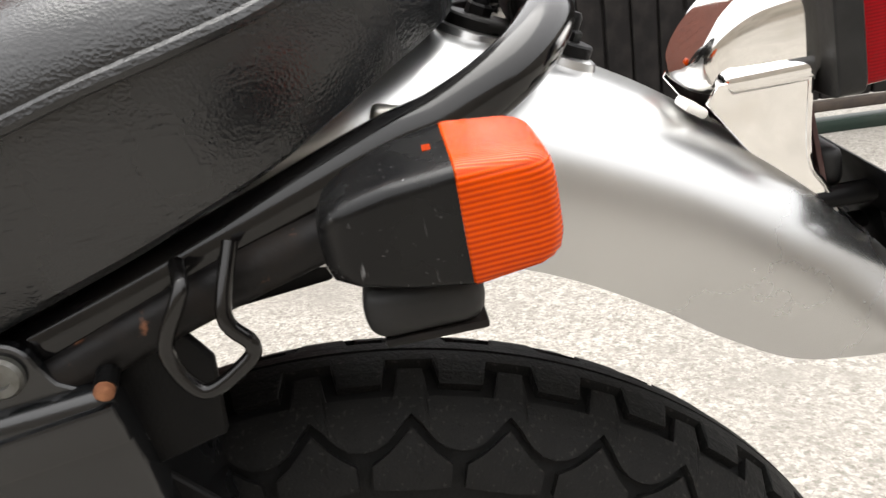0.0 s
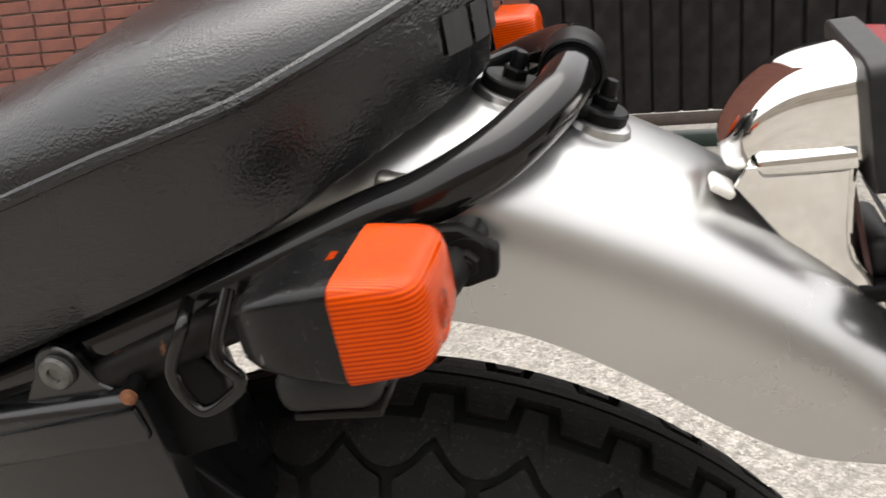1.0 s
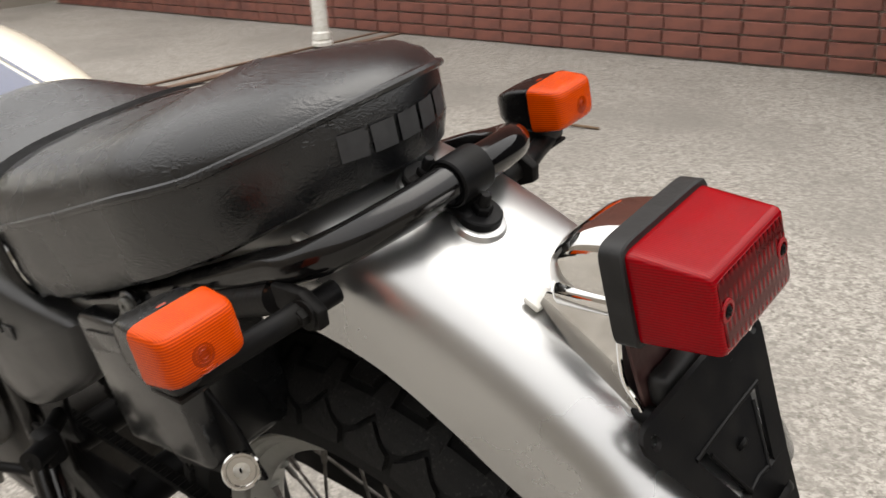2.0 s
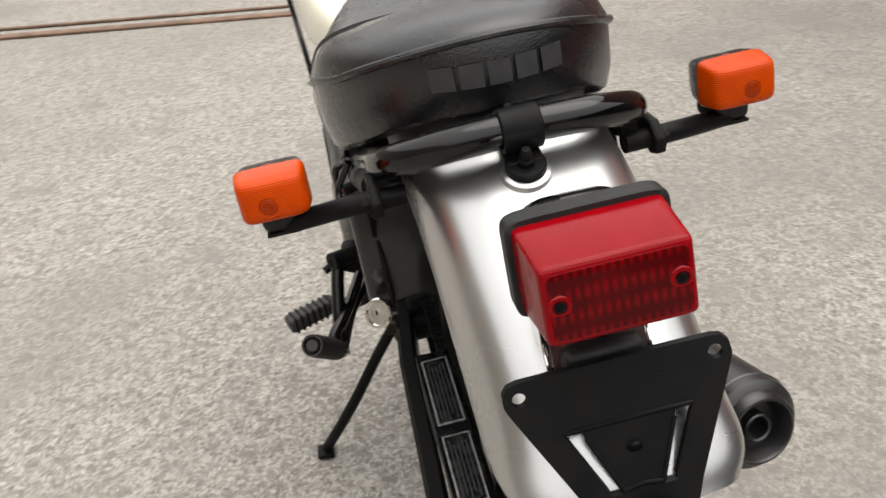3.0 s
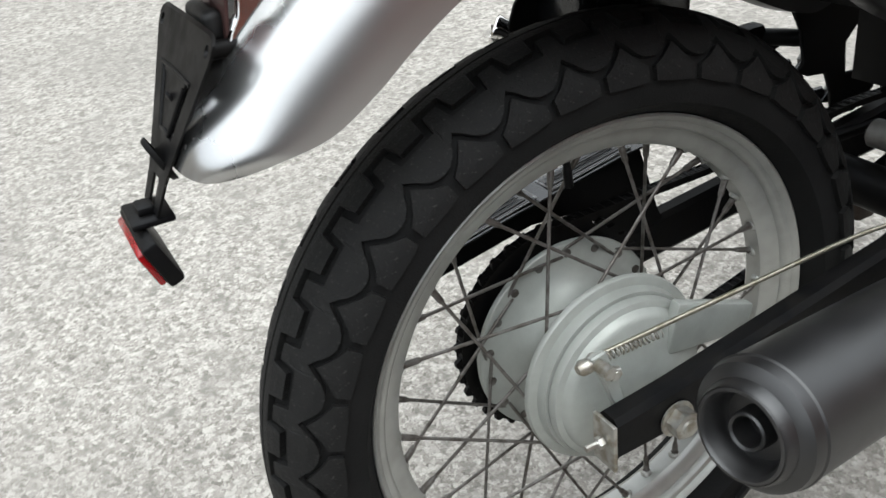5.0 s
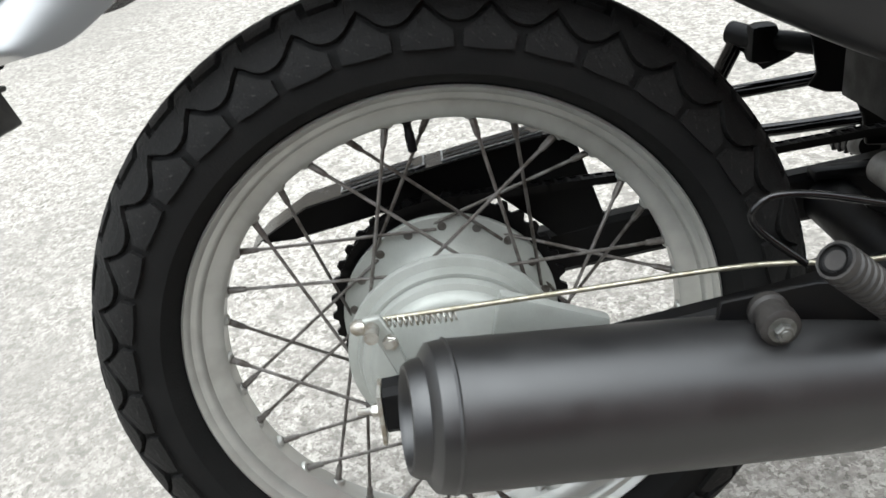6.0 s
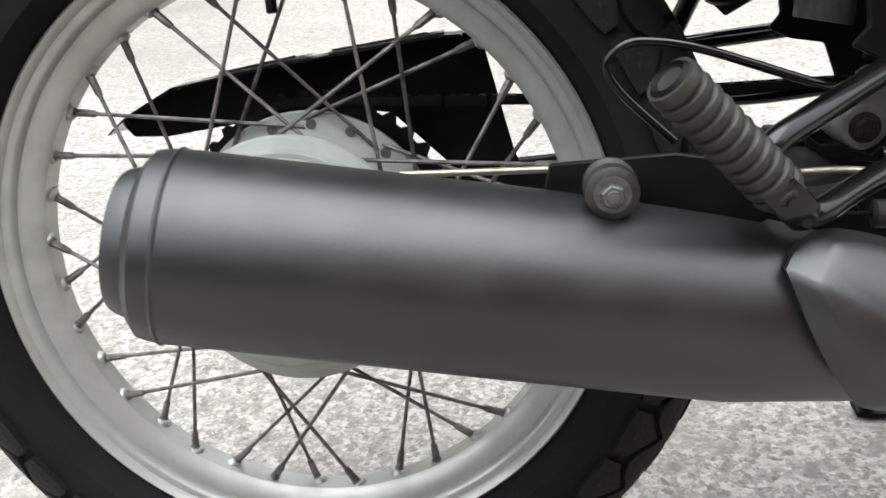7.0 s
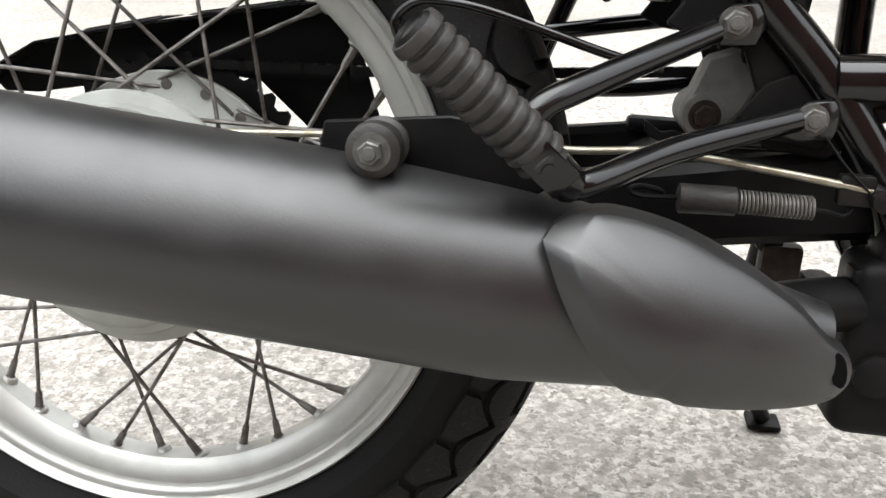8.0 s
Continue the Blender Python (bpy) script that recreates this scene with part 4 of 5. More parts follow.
# exhaust
def exhaust():
    a, b = Vector((-0.037, -0.234, 0.409)), Vector((0.33, -0.178, 0.362))
    d = (b - a).normalized()
    prof = [(0.030, 0.020), (0.030, 0.0385), (0.0, 0.0385), (0.004, 0.0405), (0.010, 0.042), (0.012, 0.0465), (0.016, 0.0515), (0.022, 0.0528), (0.030, 0.0535), (0.20, 0.0545), (0.34, 0.0545), (0.42, 0.046), (0.48, 0.028), (0.52, 0.02)]
    muf = part("muffler", lathe(prof, a, d, 64), MUFFLER_BLACK, bike, "matt black steel muffler")
    part("end_cap", lathe([(0.004, 0.0395), (-0.001, 0.0375), (-0.0015, 0.035), (0.002, 0.0325), (0.020, 0.0315), (0.024, 0.028), (0.024, 0.0165), (0.008, 0.0160), (0.0065, 0.0145), (0.008, 0.0125), (0.06, 0.0120)], a, d, 48, False), MUFFLER_BLACK, muf, "deeply dished end cap with a small outlet")
    part("weld_seam", lathe([(0.026, 0.0530), (0.028, 0.0545), (0.030, 0.0530)], a, d, 64, False), MUFFLER_BLACK, muf)
    part("header_pipe", tube([(0.38, -0.170, 0.358), (0.43, -0.155, 0.352), (0.50, -0.11, 0.35), (0.62, -0.07, 0.35)], 0.017, 16), BLACK_SATIN, muf)
    # hanger
    part("hanger_plate", sheet([(0.187, -0.188, 0.416), (0.192, -0.188, 0.448), (0.26, -0.188, 0.456), (0.315, -0.188, 0.450), (0.33, -0.188, 0.43), (0.30, -0.188, 0.414), (0.24, -0.188, 0.412)], 0.005, (0, 1, 0), 0.001), BLACK_SATIN, bike, "black muffler hanger plate")
    part("hanger_foot", block((0.05, 0.024, 0.004), (0.212, -0.200, 0.427), 0.0015, turn=Matrix.Rotation(radians(7), 4, "Y")), MUFFLER_BLACK, muf)
    bush = part("hanger_bush", lathe([(-0.03, 0.011), (-0.028, 0.0142), (-0.02, 0.0148), (-0.018, 0.0125), (-0.008, 0.0125), (-0.006, 0.0148), (0.0, 0.0142), (0.002, 0.011)], (0.225, -0.190, 0.439), (0, 1, 0), 32), PEG_RUBBER, bike, "grey rubber bush")
    part("hanger_bolt", bolt((0.225, -0.2205, 0.439), (0, -1, 0), 0.0066, 0.0065, 0.0098), BOLT_GREY, bush, "zinc-plated hexagon bolt")
    # heat shield: a domed teardrop over the muffler's front, with a bevelled rear flange
    out = [(0.314, 0.404), (0.319, 0.411), (0.330, 0.417), (0.348, 0.4185), (0.380, 0.412), (0.409, 0.400), (0.432, 0.3865), (0.448, 0.375), (0.466, 0.358), (0.478, 0.350), (0.4825, 0.341), (0.480, 0.331), (0.466, 0.3235), (0.42, 0.3225), (0.385, 0.3245), (0.367, 0.3265), (0.357, 0.332), (0.342, 0.350), (0.326, 0.3775)]
    loop = smooth_path([(x, 0, z) for x, z in out + out[:1]], 5)[:-1]
    cx, cz = 0.395, 0.367

    def surf(x, z):
        s = (x + 0.037) / 0.367
        yc = -0.234 + 0.056 * s
        zc = 0.409 - 0.047 * s
        r = 0.072
        q = max(0.05, 1 - ((z - zc) / r) ** 2)
        return yc - 0.0575 + r * (1 - math.sqrt(q)) + 2.2 * max(0, x - 0.37) ** 2

    def flange(p):
        """Width of the bevelled edge: broad at the rear, narrow elsewhere."""
        along = (p.x - 0.314) + 0.55 * (p.z - 0.404)
        return 0.0025 + 0.0115 * max(0.0, min(1.0, (0.030 - along) / 0.022))
    rings = []
    for w, f, lift in ((0.0, 1.0, 0.006), (0.0, 1.0, -0.002), (0.10, 1.0, -0.003), (0.95, 1.0, -0.0125), (1.15, 1.0, -0.0135), (1.3, 0.93, -0.0145), (1.3, 0.75, -0.0160), (1.3, 0.5, -0.0172), (1.3, 0.25, -0.0178), (1.3, 0.04, -0.0180)):
        ring = []
        for p in loop:
            d = Vector((cx - p.x, 0, cz - p.z))
            d.z *= 0.55
            q = p + d.normalized() * flange(p) * w
            x, z = cx + (q.x - cx) * f, cz + (q.z - cz) * f
            ring.append(Vector((x, surf(x, z) + lift, z)))
        rings.append(ring)
    part("heat_shield", skin(rings), MUFFLER_BLACK, muf, "domed matt black heat shield")
    # no opening is cut: a black oval plate stands in for the hole's shade
    hole = [(0.4705 + 0.0042 * math.cos(a) - 0.002 * math.sin(a), surf(0.4705, 0.3445) - 0.0148 + 0.001 * math.cos(a), 0.3445 + 0.0095 * math.sin(a)) for a in (2 * math.pi * k / 24 for k in range(24))]
    part("hole_plate", sheet(hole, 0.002, (0.25, -1, 0)), BLACK_HOLE, muf, "oval black plate in place of a bolt hole")


# swingarm, brake gear, chain
def swingarm():
    for sg in (1, -1):
        rows = []
        for x, zb, zt, y in ((-0.064, 0.315, 0.360, 0.113), (0.0, 0.318, 0.368, 0.113), (0.10, 0.330, 0.382, 0.110), (0.28, 0.356, 0.408, 0.105), (0.43, 0.377, 0.432, 0.090), (0.53, 0.39, 0.45, 0.085)):
            h = 0.0125
            c = [(-h, zb + 0.006), (-h + 0.005, zb), (h - 0.005, zb), (h, zb + 0.006), (h, zt - 0.006), (h - 0.005, zt), (-h + 0.005, zt), (-h, zt - 0.006)]
            rows.append([Vector((x, sg * y + dy, z)) for dy, z in c])
        arm = part("swingarm", skin(rows), BLACK_SATIN, bike, "glossy black steel swingarm")
        part("end_plate", block((0.004, 0.030, 0.050), (-0.067, sg * 0.112, 0.331), 0.001), ZINC, arm, "zinc adjuster end plate")
        part("adjuster", join(lathe([(0, 0.003), (0.02, 0.003)], (-0.088, sg * 0.112, 0.333), (1, 0, 0), 8), bolt((-0.070, sg * 0.112, 0.333), (-1, 0, 0), 0.006, 0.006)), ZINC, arm)
    part("swingarm_bridge", tube([(0.395, -0.094, 0.392), (0.395, 0.094, 0.392)], 0.026, 20, smoothed=False), BLACK_SATIN, bike, "black cross tube of the swingarm")
    part("chain_slider", block((0.12, 0.020, 0.012), (0.43, 0.078, 0.425), 0.004), BLACK_PLASTIC, bike, "black chain slider")
    # brake
    part("brake_rod", tube([(-0.067, -0.096, 0.411), (0.10, -0.101, 0.421), (0.24, -0.108, 0.4305), (0.322, -0.122, 0.4320), (0.37, -0.127, 0.4365), (0.402, -0.129, 0.4350), (0.476, -0.130, 0.4270), (0.52, -0.130, 0.420)], 0.0024, 10), YELLOW_ZINC, bike, "thin zinc brake rod")
    part("rod_spring", tube([(-0.055 + 0.0006 * k, -0.098 + 0.0045 * math.cos(k * 0.8), 0.409 + 0.0045 * math.sin(k * 0.8)) for k in range(100)], 0.0008, 5, smoothed=False), ZINC, bike)
    arm = part("brake_arm", sheet([(-0.074, -0.100, 0.416), (-0.058, -0.100, 0.418), (-0.048, -0.100, 0.395), (-0.036, -0.100, 0.352), (-0.046, -0.100, 0.346), (-0.060, -0.100, 0.385)], 0.007, (0, 1, 0), 0.0015), ALUMINIUM, bike, "cast brake arm")
    part("clevis_pin", lathe([(-0.12, 0.006), (-0.092, 0.006)], (-0.066, 0, 0.408), segs=16), ZINC, arm)
    part("wing_nut", lathe([(0, 0.004), (0.004, 0.007), (0.012, 0.007), (0.014, 0.004)], (-0.084, -0.098, 0.407), (1, 0, 0), 12), ZINC, arm)
    part("arm_bolt", bolt((-0.052, -0.104, 0.395), (0, -1, 0), 0.007, 0.006), ZINC, arm)
    # chain guard
    g = [(-0.190, 0.414), (-0.172, 0.430), (-0.13, 0.455), (-0.042, 0.475), (0.097, 0.501), (0.120, 0.503), (0.137, 0.492), (0.165, 0.404), (0.19, 0.35), (0.135, 0.362), (0.105, 0.392), (0.057, 0.433), (0.0, 0.437), (-0.089, 0.419), (-0.15, 0.407), (-0.182, 0.406)]
    lip = (skin([[Vector((x, 0.062, z)), Vector((x, 0.098, z + 0.001)), Vector((x, 0.098, z - 0.002)), Vector((x, 0.062, z - 0.002))] for x, z in g[:6]]))
    guard = part("chain_guard", sheet([(x, 0.098, z) for x, z in g], 0.002, (0, 1, 0)), BLACK_PLASTIC, bike, "black plastic chain guard")
    part("guard_lip", lip, GLOSS_PLASTIC, guard, "glossy folded top edge")
    for x, z, ln, rise in ((0.0555, 0.4940, 0.100, 0.187), (-0.0520, 0.4733, 0.086, 0.227)):
        slope = Matrix.Rotation(-math.atan(rise), 4, "Y")
        st = part("warning_sticker", block((ln, 0.0290, 0.0008), (x, 0.0805, z + 0.0006), 0, turn=slope), STICKER_INK, bike, "black warning sticker with pale border and unreadable print", smooth=False)
        part("sticker_field", block((ln - 0.0045, 0.0250, 0.0008), (x, 0.0805, z + 0.0010), 0, turn=slope), STICKER, st, smooth=False)
        for k in range(5):
            part("print_line", block((ln - 0.016 - 0.008 * (k % 2), 0.0013, 0.0008), (x - 0.003 * (k % 3), 0.0890 - 0.0042 * k, z + 0.0013), 0, turn=slope), LETTER, st, smooth=False)
    link_top = [(0.0, 0.062, AXLE + 0.112), (0.20, 0.062, 0.452), (0.42, 0.062, 0.470), (0.56, 0.062, 0.470)]
    link_low = [(0.0, 0.062, AXLE - 0.112), (0.3, 0.062, 0.30), (0.56, 0.062, 0.40)]
    around = [(0.112 * math.cos(a), 0.062, AXLE + 0.112 * math.sin(a)) for a in (radians(90 + 180 * k / 30) for k in range(31))]
    line = list(reversed(link_top)) + around[1:-1] + link_low
    chain = None
    pts = spaced(line, 120)
    plate = [block((0.0155, 0.0012, 0.0075), (0, dy, 0), 0) for dy in (-0.006, 0.006)] + [lathe([(-0.006, 0.0042), (0.006, 0.0042)], (0, 0, 0), (0, 1, 0), 8), block((0.0136, 0.0105, 0.0045), (0, 0, 0), 0)]
    proto = join(*plate)
    me = bpy.data.meshes.new("link")
    proto.to_mesh(me)
    proto.free()
    me.materials.append(BLACK_SATIN)
    root = part("drive_chain", tube([pts[0], pts[1]], 0.002, 6, smoothed=False), BLACK_SATIN, bike, "oily black drive chain")
    for a, b in zip(pts, pts[1:]):
        o = new("link", me)
        o.parent = root
        d = b - a
        o.matrix_basis = Matrix.Translation((a + b) / 2) @ Matrix.Rotation(-math.atan2(d.z, d.x), 4, "Y")


# pegs and frame on the near side
def pegs():
    for sg in (-1, 1):
        a, b = (Vector((0.246, -0.242, 0.501)), Vector((0.320, -0.209, 0.433))) if sg < 0 else (Vector((0.199, 0.215, 0.505)), Vector((0.285, 0.190, 0.440)))
        d = (b - a).normalized()
        ln = (b - a).length
        prof = [(0.0, 0.0115), (0.0, 0.0132), (0.003, 0.0140)]
        k = 0
        while 0.006 + 0.0085 * k < ln * 0.80:
            s = 0.006 + 0.0085 * k
            prof += [(s, 0.0140), (s + 0.0010, 0.0122), (s + 0.0028, 0.0118), (s + 0.0042, 0.0138), (s + 0.0068, 0.0144)]
            k += 1
        prof += [(ln * 0.86, 0.0138), (ln * 0.86, 0.010), (ln * 0.92, 0.011)]
        peg = part("footpeg", lathe(prof, a, d, 32), PEG_RUBBER, bike, "folded pillion footpeg with ribbed grey rubber")
        part("peg_tip", lathe([(0.001, 0.004), (-0.0005, 0.0085), (-0.0022, 0.0095), (0.0005, 0.0118)], a, d, 24), BLACK_PLASTIC, peg)
        u = Vector((0, 1, 0)) - d * d.y
        u.normalize()
        m = Matrix((d, u, d.cross(u))).transposed().to_4x4()
        m.translation = b
        cl = join(block((0.026, 0.003, 0.018), (-0.012, -0.0115, 0.0), 0.001), block((0.026, 0.003, 0.018), (-0.012, 0.0115, 0.0), 0.001), lathe([(-0.020, 0.0085), (-0.018, 0.0105), (0.008, 0.0100), (0.012, 0.0075)], (0, 0, 0), (1, 0, 0), 20), lathe([(-0.016, 0.0035), (0.016, 0.0035)], (-0.014, 0, 0), (0, 1, 0), 10))
        cl.transform(m)
        part("peg_clevis", cl, BLACK_PAINT, peg)
        low = [b + d * 0.008, b + Vector((0.016, -sg * 0.006, -0.003)), Vector((0.38, sg * 0.165, 0.444)), Vector((0.448, sg * 0.127, 0.461))]
        top = [b + Vector((-0.018, sg * 0.003, 0.020)), b + Vector((-0.014, 0, 0.033)), b + Vector((0.012, -sg * 0.02, 0.046)), Vector((0.395, sg * 0.134, 0.506))]
        part("peg_stay", tube(low, 0.0074, 16), BLACK_PAINT, bike, "glossy black bent stay")
        part("peg_stay", tube(top, 0.0074, 16), BLACK_PAINT, bike, "glossy black bent stay")
        for x, z in ((0.408, 0.511), (0.458, 0.461)):
            lug = sheet([(x - 0.022, sg * 0.121, z - 0.010), (x - 0.004, sg * 0.119, z + 0.010), (x + 0.012, sg * 0.118, z + 0.012), (x + 0.020, sg * 0.112, z + 0.002), (x + 0.014, sg * 0.117, z - 0.012), (x - 0.006, sg * 0.120, z - 0.013)], 0.007, (0, 1, 0), 0.0015)
            part("stay_lug", lug, BLACK_PAINT, bike)
            part("stay_bolt", bolt((x, sg * 0.124, z), (0, sg, 0), 0.0074, 0.006, 0.0092), BOLT_GREY, bike, "dull zinc hexagon bolt")
    # frame plates that the stays bolt to
    part("mud_flap", join(block((0.004, 0.125, 0.10), (0.372, -0.035, 0.570), 0.001), block((0.004, 0.20, 0.12), (0.372, 0, 0.655), 0.001)), BLACK_PLASTIC, bike, "black plastic inner mud flap")
    for sg in (1, -1):
        part("frame_plate", sheet([(x, sg * 0.103, z) for x, z in ((0.352, 0.592), (0.372, 0.556), (0.380, 0.520), (0.372, 0.508), (0.39, 0.500), (0.418, 0.497), (0.430, 0.470), (0.436, 0.440), (0.475, 0.436), (0.515, 0.470), (0.515, 0.486), (0.453, 0.490), (0.448, 0.528), (0.470, 0.552), (0.520, 0.556), (0.520, 0.600), (0.45, 0.62))], 0.006, (0, 1, 0), 0.0015), BLACK_SATIN, bike, "black frame plate")
    part("peg_bracket", join(sheet([(x, 0.150 + (0.345 - x) * 0.9, z) for x, z in ((0.346, 0.516), (0.318, 0.543), (0.318, 0.556), (0.332, 0.560), (0.344, 0.550), (0.352, 0.545), (0.368, 0.555), (0.380, 0.548), (0.364, 0.530))], 0.006, (0.6, 0.8, 0), 0.001), tube([(0.350, 0.143, 0.548), (0.385, 0.110, 0.545)], 0.010, 10, smoothed=False)), BLACK_SATIN, bike, "black heart-shaped bracket")
    part("frame_stay", tube([(0.39, -0.105, 0.565), (0.425, -0.105, 0.525), (0.468, -0.105, 0.481), (0.51, -0.105, 0.424), (0.54, -0.10, 0.36)], 0.0135, 16), BLACK_PAINT, bike, "glossy black frame tube")
    part("frame_stay", tube([(0.47, -0.105, 0.482), (0.52, -0.105, 0.484), (0.62, -0.10, 0.48)], 0.016, 16), BLACK_PAINT, bike)
    part("stay_gusset", sheet([(0.42, -0.108, 0.458), (0.432, -0.108, 0.478), (0.46, -0.108, 0.490), (0.485, -0.108, 0.47), (0.47, -0.108, 0.442), (0.44, -0.108, 0.445)], 0.004, (0, 1, 0), 0.001), BLACK_SATIN, bike)
    part("wire_loop", tube([(0.37, -0.13, 0.483), (0.335, -0.155, 0.492), (0.275, -0.16, 0.509), (0.245, -0.16, 0.513), (0.230, -0.16, 0.510), (0.2225, -0.16, 0.499), (0.232, -0.16, 0.484), (0.263, -0.165, 0.458)], 0.0028, 10), BLACK_PAINT, bike, "bent black wire guard")
    # shock absorber and linkage in the middle
    part("shock_clevis", join(sheet([(x, -0.012, z) for x, z in ((0.398, 0.448), (0.404, 0.466), (0.411, 0.486), (0.432, 0.494), (0.452, 0.478), (0.440, 0.452), (0.428, 0.436), (0.410, 0.432))], 0.022, (0, 1, 0), 0.003), lathe([(-0.026, 0.015), (-0.022, 0.0165), (0.022, 0.0165)], (0.414, 0, 0.447), (0, 1, 0), 28),
                              block((0.010, 0.040, 0.05), (0.447, 0, 0.494), 0.003, turn=Matrix.Rotation(radians(-58), 4, "Y"))), DARK_ALU, bike, "grey cast shock absorber clevis")
    part("shock_bolt", bolt((0.414, -0.027, 0.447), (0, -1, 0), 0.008, 0.007, 0.011), BROWN_STEEL, bike)
    part("shock_spring", tube([(0.43 + 0.0009 * k + 0.0, 0.030 * math.cos(k * 0.42), 0.49 + 0.0011 * k + 0.030 * math.sin(k * 0.42) * 0.6) for k in range(120)], 0.006, 8, smoothed=False), BLACK_SATIN, bike, "black coil spring")
    part("linkage", sheet([(0.374, -0.026, 0.442), (0.376, -0.026, 0.432), (0.39, -0.026, 0.425), (0.46, -0.026, 0.42), (0.48, -0.026, 0.445), (0.44, -0.026, 0.452), (0.42, -0.026, 0.428), (0.395, -0.026, 0.436), (0.386, -0.026, 0.434)], 0.006, (0, 1, 0), 0.001), BLACK_SATIN, bike)
    # brake return spring
    part("return_spring", tube([(0.421 + 0.045 * k / 360, -0.129 + 0.0064 * math.cos(k * 0.35), 0.4115 + 0.0064 * math.sin(k * 0.35)) for k in range(361)], 0.0009, 6, smoothed=False), SPOKE_STEEL, bike, "coiled steel return spring")
    part("spring_sleeve", lathe([(0, 0.0065), (0.001, 0.0088), (0.033, 0.0085), (0.034, 0.0065)], (0.389, -0.129, 0.4105), (1, 0.0, 0.03), 24), PEG_RUBBER, bike, "grey rubber sleeve")
    part("spring_end", tube([(0.392, -0.129, 0.411), (0.380, -0.129, 0.410), (0.366, -0.128, 0.410), (0.3615, -0.128, 0.413), (0.367, -0.128, 0.4155), (0.378, -0.128, 0.414), (0.381, -0.126, 0.41)], 0.0018, 8), BLACK_SATIN, bike)
    part("spring_end", tube([(0.464, -0.129, 0.411), (0.474, -0.129, 0.4105), (0.483, -0.129, 0.409), (0.487, -0.128, 0.413), (0.482, -0.127, 0.416)], 0.0012, 8), BLACK_SATIN, bike)
    part("brake_lever", join(block((0.020, 0.008, 0.018), (0.487, -0.128, 0.424), 0.002), lathe([(-0.012, 0.006), (0.012, 0.006)], (0.500, -0.128, 0.420), (0, 1, 0), 14), tube([(0.495, -0.128, 0.424), (0.52, -0.128, 0.412), (0.57, -0.13, 0.39)], 0.006, 10)), RUSTY_BLACK, bike, "black brake pedal lever")
    part("brake_wire", tube([(0.466, -0.13, 0.452), (0.478, -0.132, 0.438), (0.497, -0.132, 0.420), (0.51, -0.13, 0.40)], 0.0008, 6), BLACK_SATIN, bike)
    part("frame_bar", tube([(0.40, -0.100, 0.441), (0.46, -0.100, 0.4435), (0.53, -0.100, 0.443)], 0.0055, 10), BLACK_PAINT, bike)
    part("swing_pivot", lathe([(-0.115, 0.022), (0.115, 0.022)], (0.53, 0, 0.425), (0, 1, 0), 28), BLACK_SATIN, bike)


# body: tank, covers, boxes, engine, stand
TANK = ((0.415, 0.05, 0.775, 0.830), (0.42, 0.085, 0.765, 0.838), (0.45, 0.108, 0.758, 0.852), (0.55, 0.135, 0.752, 0.885), (0.70, 0.150, 0.765, 0.928), (0.85, 0.145, 0.79, 0.945), (0.95, 0.11, 0.82, 0.935), (1.0, 0.05, 0.86, 0.91))


